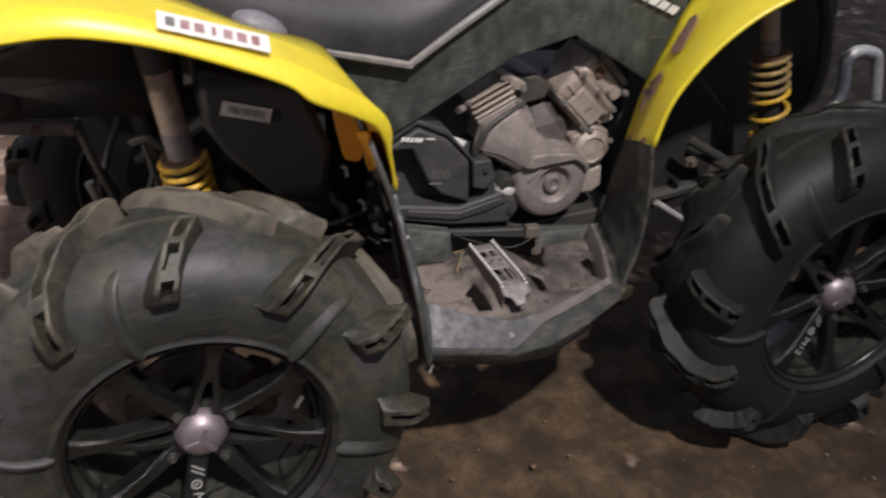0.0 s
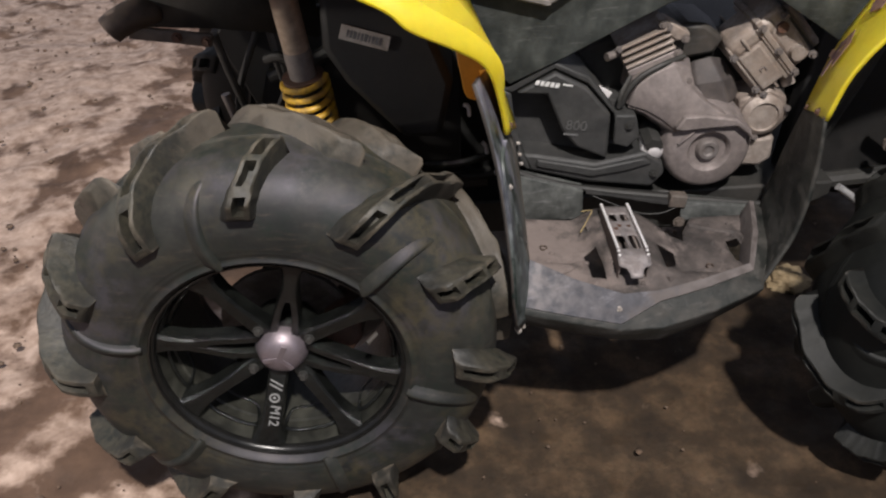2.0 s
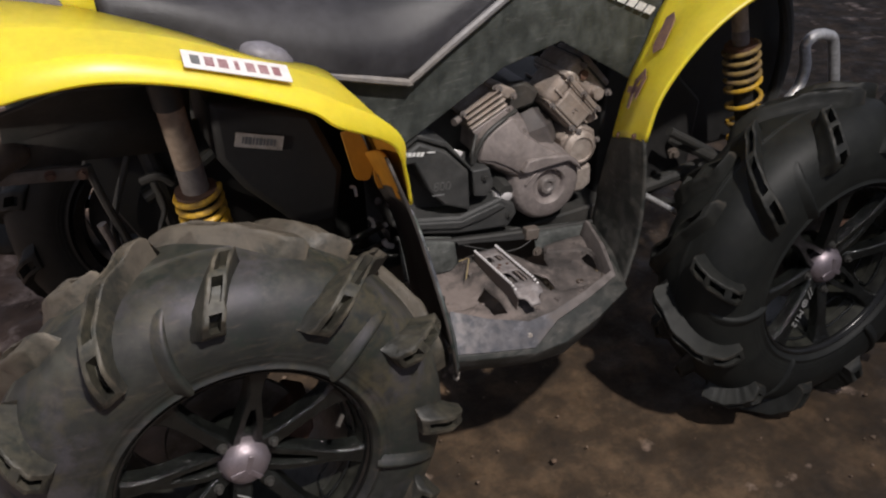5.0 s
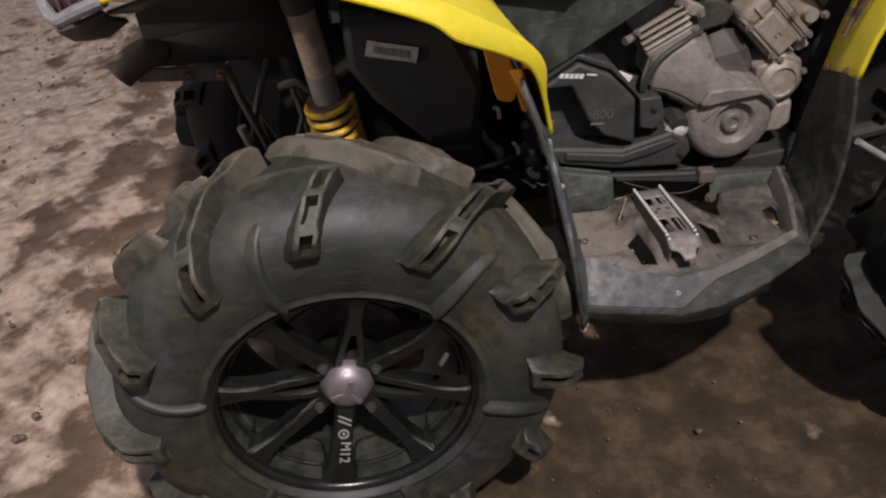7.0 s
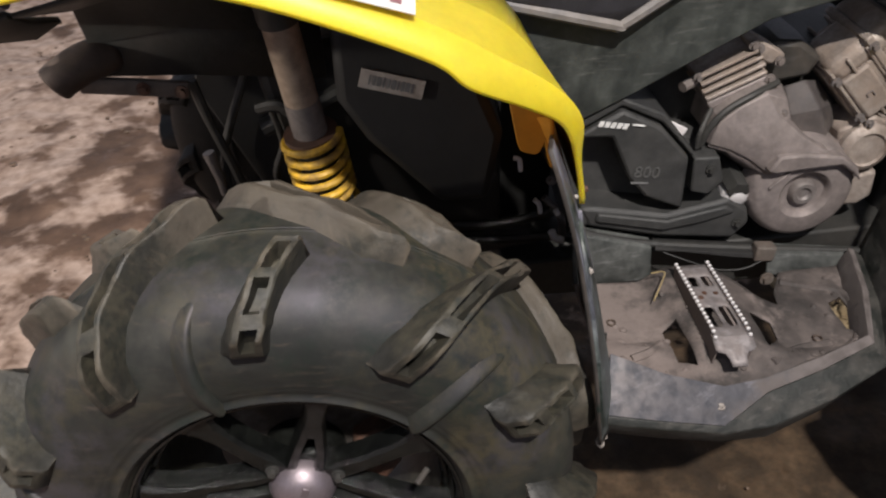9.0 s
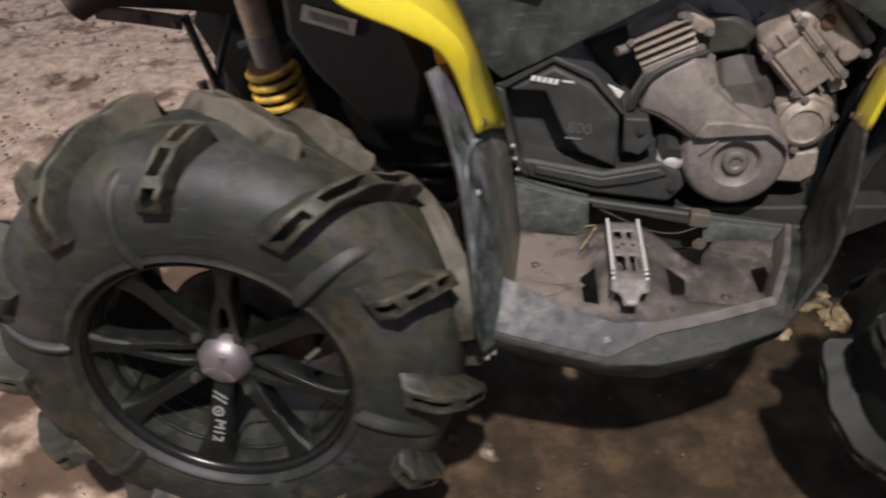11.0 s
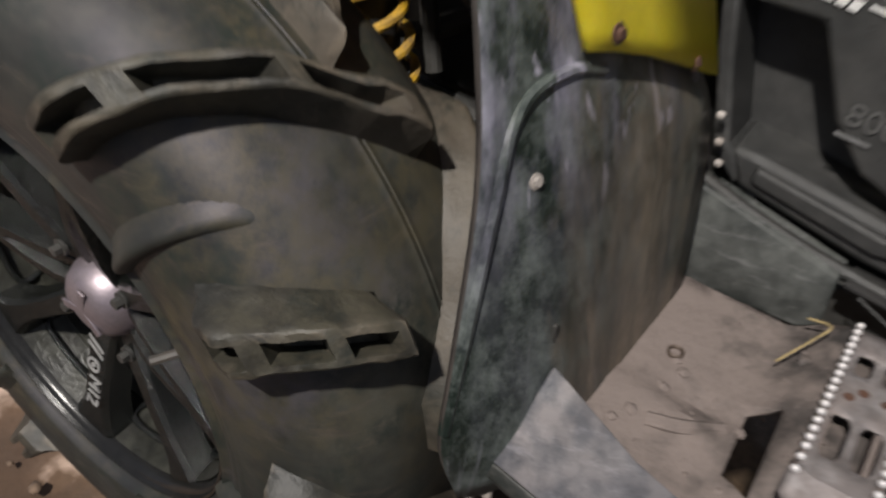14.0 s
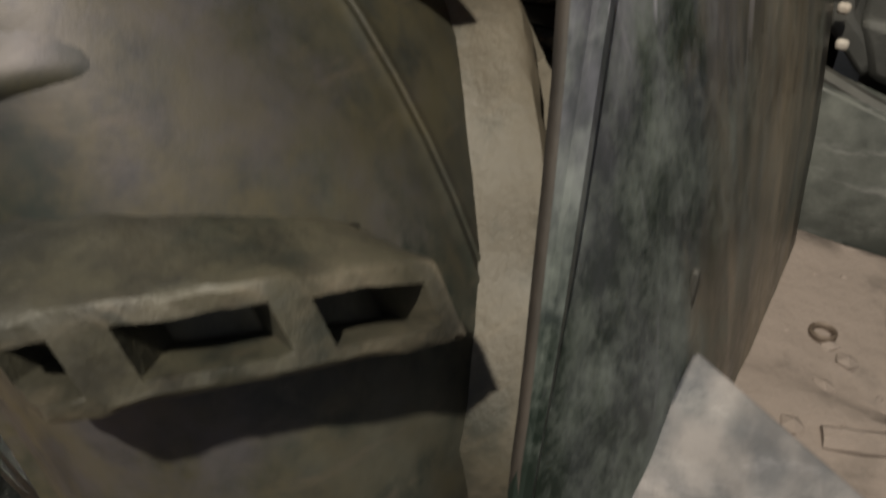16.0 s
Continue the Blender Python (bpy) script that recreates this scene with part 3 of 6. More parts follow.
def carcass(s):
    """Point (y, r) and outward normal of the tyre's section at s from 0 (bead) to 1 (crown)."""
    if s > 1:
        q, nrm = carcass(2 - s)
        return np.array([2 * YC - q[0], q[1]]), np.array([-nrm[0], nrm[1]])
    p = CARC
    k = min(len(p) - 2, max(0, int(s * (len(p) - 1))))
    f = s * (len(p) - 1) - k
    q = p[k] * (1 - f) + p[k + 1] * f
    d = p[min(k + 2, len(p) - 1)] - p[max(k - 1, 0)]
    nrm = np.array([-d[1], d[0]]) / np.hypot(*d)
    return q, nrm


_c = catmull(HALF, 8)
_len = np.concatenate([[0], np.cumsum(np.hypot(*np.diff(_c, axis=0).T))])
_len /= _len[-1]
CARC = np.stack([np.interp(np.linspace(0, 1, 80), _len, _c[:, 0]), np.interp(np.linspace(0, 1, 80), _len, _c[:, 1])], 1)


def lug_mesh(long, mirror):
    """One tread lug at angle 0, running over the shoulder towards the crown; hollow pockets in its top."""
    n = 40
    s0, s1, sweep, half = (0.33, 1.10, -21.0, 0.0125) if long else (0.37, 0.78, -7.5, 0.0128)
    if mirror:
        s0, s1, sweep, half = (0.40, 1.15, -31.0, 0.018) if long else (0.45, 0.95, -15.0, 0.020)
    pockets = ((0.07, 0.27), (0.37, 0.62), (0.70, 0.92)) if long else ((0.10, 0.27), (0.40, 0.60), (0.71, 0.92))
    tall = 0.029 if mirror else 0.036
    # across the lug: a long fluted flank on one side, a steep one on the other
    side = ((-2.15, -0.12), (-1.88, 0.10), (-1.80, 0.21), (-1.62, 0.30), (-1.54, 0.43), (-1.36, 0.56), (-1.28, 0.71), (-1.16, 0.86), (-1.02, 0.97), (-0.88, 1.0), (-0.52, 1.0), (-0.44, 0.0), (0.50, 0.0), (0.56, 1.0), (0.84, 1.0), (0.98, 0.96), (1.03, 0.80), (1.08, 0.40), (1.20, -0.12))
    bm = bmesh.new()
    rings = []
    for i in range(n + 1):
        u = i / n
        q, nr = carcass(s0 + (s1 - s0) * u)
        ang = radians(sweep * u ** 1.35)
        h = tall * min(1.0, 0.50 + u * 2.6) * (1 + 0.10 * noise.noise((u * 7, 1.0 if long else 5.0, 2.0)))
        if mirror:
            h *= max(0.80, min(1.0, (s0 + (s1 - s0) * u - 0.68) / 0.25))
        if i in (0, n):
            h *= 0.86
        deep = any(lo <= u <= hi for lo, hi in pockets)
        wide = 1.0 + 0.20 * (1 - u) + 0.08 * noise.noise((u * 5, 3.0 if long else 7.0, 0.0))
        row = []
        for j, (dx, f) in enumerate(side):
            hh = h * f
            if j in (11, 12):
                hh = h - 0.024 if deep else h
            elif 7 < j < 16:
                hh += 0.0012 * noise.noise((u * 22, j * 1.7, 3.0 if long else 8.0))
            r = q[1] + nr[1] * hh
            y = q[0] + nr[0] * hh
            if mirror:
                y = 2 * YC - y + WIDER * min(1.0, max(0.0, (1.0 - s0 - (s1 - s0) * u) / 0.15))
            a = ang - (dx + 0.10 * noise.noise((u * 9, dx, 6.0))) * half * wide / r
            row.append(bm.verts.new((r * math.cos(a), y, r * math.sin(a))))
        rings.append(row)
    last = len(side) - 1
    for i in range(n):
        for k in range(last):
            bm.faces.new((rings[i][k], rings[i][k + 1], rings[i + 1][k + 1], rings[i + 1][k]))
    bm.faces.new(rings[0])
    # the tip runs down to the carcass
    q, nr = carcass(s1 + 0.030)
    foot = []
    for dx in (-1.9, -0.6, 0.6, 1.4):
        r, y = q[1] - 0.003, q[0]
        y = 2 * YC - y if mirror else y
        a = radians(sweep * 1.03) - dx * half / r
        foot.append(bm.verts.new((r * math.cos(a), y, r * math.sin(a))))
    e = rings[-1]
    bm.faces.new((*e[:11], foot[1], foot[0]))
    bm.faces.new((e[10], e[11], e[12], e[13], foot[2], foot[1]))
    bm.faces.new((*e[13:], foot[3], foot[2]))
    return bm


def ridge_mesh():
    """A fold on the sidewall: it slopes up gently from one side and breaks off steeply, and fades out at the shoulder."""
    bm = bmesh.new()
    rings = []
    n = 24
    for i in range(n + 1):
        u = i / n
        q, nr = carcass(0.05 + 0.60 * u)
        ang = radians(4.0 * u - 8.5 * u * u)
        h = 0.0125 * min(1.0, 0.90 + 2.2 * u) * (1 - u ** 1.7)
        row = []
        for dx, f in ((0.025, -0.20), (0.017, 0.12), (0.009, 0.55), (0.003, 0.93), (0.0, 1.0), (-0.003, 0.92), (-0.0055, 0.5), (-0.008, -0.2)):
            hh = h * f - 0.0012
            a = ang + dx / q[1]
            r = q[1] + nr[1] * hh
            row.append(bm.verts.new((r * math.cos(a), q[0] + nr[0] * hh, r * math.sin(a))))
        rings.append(row)
    for i in range(n):
        for k in range(7):
            bm.faces.new((rings[i][k], rings[i][k + 1], rings[i + 1][k + 1], rings[i + 1][k]))
    bm.faces.new(rings[0])
    bm.faces.new(rings[-1][::-1])
    return bm


def tyre_mesh():
    prof = [tuple(p) for p in CARC[:24]] + [tuple(p) for p in CARC[24::3]] + [tuple(CARC[-1])]
    # a raised ring beside the rim and two fine ones further out
    prof = [(y - 0.0062 * math.exp(-((r - 0.2065) / 0.0048) ** 2) - 0.0012 * math.exp(-((r - 0.2220) / 0.0012) ** 2) - 0.0012 * math.exp(-((r - 0.2290) / 0.0012) ** 2), r) for y, r in prof]
    # a fine mould line stands up a little at the crown
    prof = [p for p in prof if p[0] < 0.102] + [(0.1046, 0.3455), (0.1053, 0.34605), (0.1060, 0.34605), (0.1068, 0.3453), (0.1120, 0.3453)]
    prof = prof + [(2 * YC + WIDER - y, r) for y, r in prof[::-1][1:]]
    prof = [(0.03, 0.192)] + prof + [(0.24, 0.192)]
    return lathe(prof, 96)


def bar_mesh(st, depth=0.030):
    """A bevelled bar through stations (x, z of its middle, half width, y of its face)."""
    bm = bmesh.new()
    rings = []
    for x, zc, w, y in st:
        rings.append([bm.verts.new((x, yy, zc + zz)) for yy, zz in ((y + depth, -w * 1.1), (y + 0.005, -w), (y, -w * 0.72), (y, w * 0.72), (y + 0.005, w), (y + depth, w * 1.1))])
    for i in range(len(rings) - 1):
        k = len(rings[0])
        for j in range(k):
            bm.faces.new((rings[i][j], rings[i][(j + 1) % k], rings[i + 1][(j + 1) % k], rings[i + 1][j]))
    bm.faces.new(rings[0])
    bm.faces.new(rings[-1][::-1])
    return bm


def spoke_mesh(kind):
    """One spoke along +x: forked into two legs, or a wide solid bar, or a plain plate."""
    if kind == "fork":
        # two legs from the hub that meet half way and run on as one
        bm = bar_mesh([(0.030, -0.017, 0.0075, 0.044), (0.060, -0.0155, 0.0065, 0.034), (0.090, -0.0125, 0.0060, 0.028), (0.118, -0.0075, 0.0065, 0.024), (0.135, -0.004, 0.0080, 0.022)])
        bm = join_into(bm, bar_mesh([(0.030, 0.017, 0.0075, 0.044), (0.060, 0.0155, 0.0065, 0.034), (0.090, 0.0125, 0.0060, 0.028), (0.118, 0.0075, 0.0065, 0.024), (0.135, 0.004, 0.0080, 0.022)]))
        return join_into(bm, bar_mesh([(0.112, 0, 0.0125, 0.0255), (0.150, 0, 0.0115, 0.019), (0.170, 0, 0.0135, 0.016), (0.186, 0, 0.020, 0.013)]))
    if kind == "wide":
        return bar_mesh([(0.030, 0, 0.0155, 0.048), (0.058, 0, 0.0140, 0.037), (0.100, 0, 0.0115, 0.029), (0.140, 0, 0.0115, 0.023), (0.165, 0, 0.0155, 0.019), (0.186, 0, 0.026, 0.014)])
    return bar_mesh([(0.030, 0, 0.0165, 0.043), (0.058, 0, 0.0160, 0.034), (0.100, 0, 0.0155, 0.026), (0.145, 0, 0.0165, 0.018), (0.165, 0, 0.021, 0.015), (0.186, 0, 0.030, 0.012)])


WHEEL_PARTS = {}


def wheel(at, turn, tag, lettered=False, shaded=False, rim=0):
    """Rim, tyre, lugs, spokes, cap and nuts of one wheel; y = 0 is the rim's outer plane."""
    w = WHEEL_PARTS
    first = not w
    rim_prof = [(0.016, 0.1985), (0.006, 0.1985), (0.0015, 0.1965), (0.0015, 0.1940), (0.006, 0.1925), (0.008, 0.1900), (0.012, 0.1882), (0.019, 0.1870), (0.030, 0.1845), (0.10, 0.172), (0.20, 0.170), (0.236, 0.178), (0.246, 0.197), (0.225, 0.194), (0.19, 0.178), (0.05, 0.190), (0.022, 0.193)]
    body = lathe(rim_prof, 72, closed=True)
    hub = part("wheel", body, M_RIM_LIP, quad, tag, 30, at=at)
    if first:
        q, nr = carcass(0.27)
        q2, _ = carcass(0.345)
        bm = bmesh.new()
        for zz in (-0.0026, 0.0026):
            vs = [bm.verts.new((r, y, z2)) for r, y, z2 in ((q[1], q[0] - 0.0008, zz - 0.0007), (q[1], q[0] - 0.0008, zz + 0.0007), (q2[1], q2[0] - 0.0008, zz + 0.0007), (q2[1], q2[0] - 0.0008, zz - 0.0007), (q[1], q[0] + 0.001, zz - 0.0007), (q[1], q[0] + 0.001, zz + 0.0007), (q2[1], q2[0] + 0.001, zz + 0.0007), (q2[1], q2[0] + 0.001, zz - 0.0007))]
            for f in ((0, 1, 2, 3), (0, 4, 5, 1), (1, 5, 6, 2), (2, 6, 7, 3), (3, 7, 4, 0)):
                bm.faces.new([vs[k] for k in f])
        w["letter"] = part("sidewall_mark", bm, M_RUBBER, hub)
        barrel = lathe([(0.017, 0.1860), (0.030, 0.1835), (0.060, 0.1780), (0.062, 0.1745), (0.10, 0.1705), (0.16, 0.1690), (0.20, 0.1690)], 72)
        w["barrel"] = part("rim_barrel", barrel, M_BARREL, hub, "dusty inner barrel of the rim")
        w["tyre"] = part("tyre", tyre_mesh(), M_RUBBER, hub, "black mud tyre dusted with dry dirt", 60)
        w["long"] = part("lug", lug_mesh(True, False), M_LUG, hub, angle=32)
        w["short"] = part("lug", lug_mesh(False, False), M_LUG, hub, angle=32)
        w["long_m"] = part("lug", lug_mesh(True, True), M_LUG, hub, angle=32)
        w["short_m"] = part("lug", lug_mesh(False, True), M_LUG, hub, angle=32)
        w["ridge"] = part("sidewall_ridge", ridge_mesh(), M_RUBBER, hub, angle=50)
        w["spoke"] = part("spoke", spoke_mesh("fork"), M_RIM, hub, angle=28)
        w["wide"] = part("spoke", spoke_mesh("wide"), M_RIM, hub, angle=28)
        w["plain"] = part("spoke", spoke_mesh("plain"), M_RIM, hub, angle=28)
        cap_prof = [(0.062, 0.041), (0.046, 0.0415), (0.040, 0.0385), (0.031, 0.034), (0.0245, 0.026), (0.021, 0.014), (0.020, 0.0)]
        w["cap"] = part("hub_cap", lathe(cap_prof, 40), M_CHROME, hub, "domed chrome hub cap", 40)
        bm = bmesh.new()
        for k in range(3):
            a = radians(70 + 120 * k)
            join_into(bm, block((0.0155 * math.cos(a), 0.0216, 0.0155 * math.sin(a)), (0.024, 0.0030, 0.009), Matrix.Rotation(-a, 4, "Y")))
        w["emblem"] = part("emblem", bm, M_CHROME, hub, bevel=0.001)
        w["nut"] = part("lug_nut", bolt((0, 0, 0), 0.0055, 0.009), M_DARK, hub, "dull dark nut")
        disc = lathe([(0.118, 0.045), (0.112, 0.05), (0.112, 0.108), (0.118, 0.110), (0.122, 0.108), (0.122, 0.05)], 48, closed=True)
        w["disc"] = part("brake_disc", disc, M_DISC, hub, "dull steel brake disc")
        hubbm = lathe([(0.062, 0.0), (0.052, 0.036), (0.056, 0.048), (0.090, 0.056), (0.14, 0.05), (0.20, 0.045), (0.20, 0.0)], 32)
        w["hub"] = part("hub", hubbm, M_RIM, hub)
        w["calliper"] = part("brake_calliper", prism([(0.055, -0.05), (0.10, -0.062), (0.128, -0.02), (0.128, 0.035), (0.095, 0.055), (0.06, 0.03)], 0.085, 0.15, 0.15), M_RUST, hub, "rust-brown brake calliper", bevel=0.005)
        w["valve"] = part("valve_stem", tube([(0.165, 0.012, 0.0), (0.150, -0.004, 0.0)], 0.004, 8, 0), M_BLACK, hub)
        # rounded frames of the hollows in the barrel, one between each two spokes
        loop = []
        for c in range(33):
            v = 2 * math.pi * c / 32
            cx, cy = math.copysign(abs(math.cos(v)) ** 0.45, math.cos(v)), math.copysign(abs(math.sin(v)) ** 0.45, math.sin(v))
            y = 0.064 + 0.024 * cy
            r, a = 0.1795 - 0.11 * max(0.0, y - 0.03) ** 1.0, radians(14.5) * cx * (1 - 0.12 * cy)
            loop.append((r * math.cos(a), y, r * math.sin(a)))
        w["pocket"] = part("barrel_pocket", tube(loop, 0.0036, 8, 0, cap=False), M_RIM, hub, "gloss black frame of a hollow", 60)
        own = set(w)
    else:
        own = set()

    def put(key, name, m):
        if key in own:
            own.discard(key)
            w[key].matrix_basis = m
            return w[key]
        o = share(w[key], name, hub, m)
        if "label" in w[key]:
            o["label"] = w[key]["label"]
        return o

    I = Matrix()

    def rot(deg):
        return Matrix.Rotation(-radians(deg), 4, "Y")

    for key, name in (("tyre", "tyre"), ("barrel", "rim_barrel"), ("cap", "hub_cap"), ("emblem", "emblem"), ("disc", "brake_disc"), ("hub", "hub"), ("calliper", "brake_calliper")):
        put(key, name, rot(0))
    put("valve", "valve_stem", rot(turn + 20))
    for k in range(6):
        b = turn + 62 + 60 * k
        put("long", "lug", rot(b))
        put("short", "lug", rot(b - 30))
        put("long_m", "lug", rot(b + 37))
        put("short_m", "lug", rot(b + 7))
        put("ridge", "sidewall_ridge", rot(b - 16.5))
    for a0, cnt in ((300, 10),):
        for c in range(cnt):
            put("letter", "sidewall_mark", rot(turn + a0 + 2.3 * c))
    for k in range(8):
        put("plain" if k == 0 else "wide" if k % 2 else "spoke", "spoke", rot(turn + rim + 257 + 45 * k))
        put("pocket", "barrel_pocket", rot(turn + rim + 257 + 22.5 + 45 * k))
    for k in range(4):
        put("nut", "lug_nut", rot(turn + rim + 257 + 45 + 90 * k) @ Matrix.Translation((0.056, 0.036, 0)))
    if lettered:
        a = radians(257 + rim)
        out = Vector((math.cos(a), 0.0, math.sin(a)))
        side = Vector((0, -1, 0)).cross(out)
        o = out * 0.050 - side * 0.0115 + Vector((0, 0.0335, 0))
        m = frame_of(o, Vector((out.x, -0.195, out.z)), side) @ Matrix.Scale(1.32, 4)
        for k in range(2):
            bm = block((0.008 + 0.0064 * k, 0.0085, 0.0006), (0.0020, 0.016, 0.0010))
            for v in bm.verts:
                v.co.x += (v.co.y - 0.0085) * 0.45
            part("slash_mark", bm, M_PRINT_PALE, hub, at=m)
        ring = moved(lathe([(-0.0005, 0.0046), (-0.0005, 0.0066), (0.0005, 0.0066), (0.0005, 0.0046)], 24, closed=True), Matrix.Translation((0.030, 0.0085, 0.0010)) @ Matrix.Rotation(math.pi / 2, 4, "X"))
        part("ring_mark", ring, M_PRINT_PALE, hub, at=m)
        part("dot_mark", moved(lathe([(-0.0005, 0.0), (-0.0005, 0.002), (0.0005, 0.002), (0.0005, 0.0)], 12), Matrix.Translation((0.030, 0.0085, 0.0010)) @ Matrix.Rotation(math.pi / 2, 4, "X")), M_PRINT_PALE, hub, at=m)
        words("M12", "lettering", 0.0175, m @ Matrix.Translation((0.041, 0.0025, 0.0010)), M_PRINT_PALE, hub)
    # these wheels take the rubber with shade painted into its colour
    if shaded:
        for o in hub.children:
            kind = o.name.split(".")[0]
            if kind in ("tyre", "lug", "sidewall_ridge", "sidewall_mark"):
                o.material_slots[0].link = "OBJECT"
                o.material_slots[0].material = M_LUG_SHADED if kind == "lug" else M_RUBBER_SHADED
    return hub


NARROW = Matrix.Diagonal((1, 0.90, 1, 1))  # the front tyres are narrower
wheel(pose(0, 0, HUB_Z), 0, "gloss black eight-spoke rim with mud tyre", True)
wheel(pose(WHEEL_BASE + 0.004, 0.012, HUB_Z, 0, -19, 0) @ NARROW, 0, "gloss black eight-spoke rim with clean mud tyre, painted dark for shade", True, True, -46)
far_rear = wheel(pose(0, TRACK, HUB_Z, 0, -14, 180), 0, "gloss black eight-spoke rim with dark mud tyre", False, True)
# added black disc that keeps the inside of the far rim dark
part("dark_backing", lathe([(0.150, 0.030), (0.146, 0.060), (0.152, 0.110), (0.160, 0.158), (0.168, 0.160), (0.168, 0.030)], 40, closed=True), M_DARK, far_rear, "dull black disc added to darken the far rim", 40)
wheel(pose(WHEEL_BASE, TRACK, HUB_Z, 0, 35, 180) @ NARROW, 0, "gloss black eight-spoke rim with clean mud tyre, painted dark for shade", False, True)

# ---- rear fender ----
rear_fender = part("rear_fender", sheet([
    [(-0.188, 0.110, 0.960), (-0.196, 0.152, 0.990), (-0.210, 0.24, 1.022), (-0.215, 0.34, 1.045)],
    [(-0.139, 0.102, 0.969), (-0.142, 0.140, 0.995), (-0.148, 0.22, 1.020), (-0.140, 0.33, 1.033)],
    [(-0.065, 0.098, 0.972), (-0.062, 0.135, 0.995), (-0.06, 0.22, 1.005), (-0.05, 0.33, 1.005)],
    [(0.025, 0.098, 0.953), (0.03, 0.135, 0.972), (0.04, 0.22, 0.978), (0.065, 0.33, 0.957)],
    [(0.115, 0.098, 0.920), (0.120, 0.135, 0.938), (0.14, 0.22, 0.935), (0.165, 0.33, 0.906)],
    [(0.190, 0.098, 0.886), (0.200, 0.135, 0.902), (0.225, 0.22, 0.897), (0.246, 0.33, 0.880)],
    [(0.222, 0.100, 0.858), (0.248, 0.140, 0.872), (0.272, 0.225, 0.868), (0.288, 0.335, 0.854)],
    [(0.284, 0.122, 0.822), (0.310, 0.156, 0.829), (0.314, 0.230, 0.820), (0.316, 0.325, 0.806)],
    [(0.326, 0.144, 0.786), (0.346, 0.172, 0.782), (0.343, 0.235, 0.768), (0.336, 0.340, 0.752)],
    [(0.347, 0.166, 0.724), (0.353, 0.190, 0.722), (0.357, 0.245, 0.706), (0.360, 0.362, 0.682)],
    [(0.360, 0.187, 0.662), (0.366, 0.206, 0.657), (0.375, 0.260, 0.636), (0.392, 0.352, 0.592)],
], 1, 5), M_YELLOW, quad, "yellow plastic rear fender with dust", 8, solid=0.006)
# its underside is painted orange for light that shines through the yellow
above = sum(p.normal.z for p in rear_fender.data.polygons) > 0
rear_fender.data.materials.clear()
for mt in (M_YELLOW, M_YELLOW_BACKLIT) if above else (M_YELLOW_BACKLIT, M_YELLOW):
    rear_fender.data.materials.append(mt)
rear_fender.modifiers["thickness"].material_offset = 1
for c, n in (((0.3680, 0.2110, 0.6668), (0.98, -0.10, 0.17)), ((0.3852, 0.3169, 0.6135), (0.93, 0.04, 0.36)), ((0.2889, 0.1435, 0.8357), (0.7, -0.36, 0.62))):
    part("fender_bolt", bolt((0, 0, 0), 0.0045, 0.004, "Z"), M_RUST, quad, at=frame_n(c, (0, 1, 0), n))

part("fender_flange", prism([(0.285, 0.765), (0.292, 0.725), (0.300, 0.685), (0.304, 0.675), (0.310, 0.671), (0.324, 0.667), (0.330, 0.671), (0.3355, 0.684), (0.339, 0.664), (0.344, 0.647), (0.353, 0.645), (0.352, 0.664), (0.340, 0.698), (0.326, 0.740), (0.312, 0.772)], 0.300, 0.305), M_YELLOW_BACKLIT, quad, "inner flange of the fender, painted orange for light shining through", 45, bevel=0.0015)

# number plate sticker: plain bars for its characters
pm = frame_n((0.0330, 0.1140, 0.9672), (0.140, 0.010, -0.048), (0.32, -0.36, 0.87))
sticker = part("number_sticker", moved(block((0.073, 0.019, 0.0), (0.146, 0.037, 0.0012)), Matrix()), M_WHITE, quad, "white sticker with faded red bars", at=pm @ pose(0, 0, 0.0048))
for k, w in enumerate((0.012, 0.012, 0.013, 0.006, 0.012, 0.013, 0.011)):
    part("print_bar", block((0.016 + 0.0185 * k, 0.019, 0.0008), (w, 0.019, 0.0006)), M_PRINT_GREY if k == 0 else M_PRINT_RED, sticker)

# ---- rear guard in front of the wheel ----
GUARD = [
    [(0.306, 0.129, 0.770), (0.313, 0.160, 0.766), (0.322, 0.200, 0.756), (0.332, 0.270, 0.735), (0.312, 0.345, 0.700)],
    [(0.332, 0.114, 0.680), (0.341, 0.155, 0.676), (0.350, 0.200, 0.668), (0.360, 0.280, 0.642), (0.360, 0.360, 0.610)],
    [(0.348, 0.098, 0.600), (0.360, 0.136, 0.600), (0.370, 0.180, 0.600), (0.380, 0.270, 0.588), (0.390, 0.365, 0.558)],
    [(0.361, 0.063, 0.500), (0.376, 0.102, 0.500), (0.389, 0.155, 0.500), (0.398, 0.250, 0.490), (0.404, 0.358, 0.480)],
    [(0.366, 0.048, 0.440), (0.384, 0.085, 0.440), (0.399, 0.135, 0.440), (0.405, 0.240, 0.430), (0.410, 0.350, 0.420)],
    [(0.375, 0.060, 0.380), (0.391, 0.085, 0.378), (0.405, 0.115, 0.376), (0.411, 0.230, 0.375), (0.415, 0.345, 0.375)],
]
rear_guard = part("rear_guard", sheet(GUARD, 4, 4), M_GUARD, quad, "scuffed black mud guard with dry mud streaks", 50, solid=0.005)
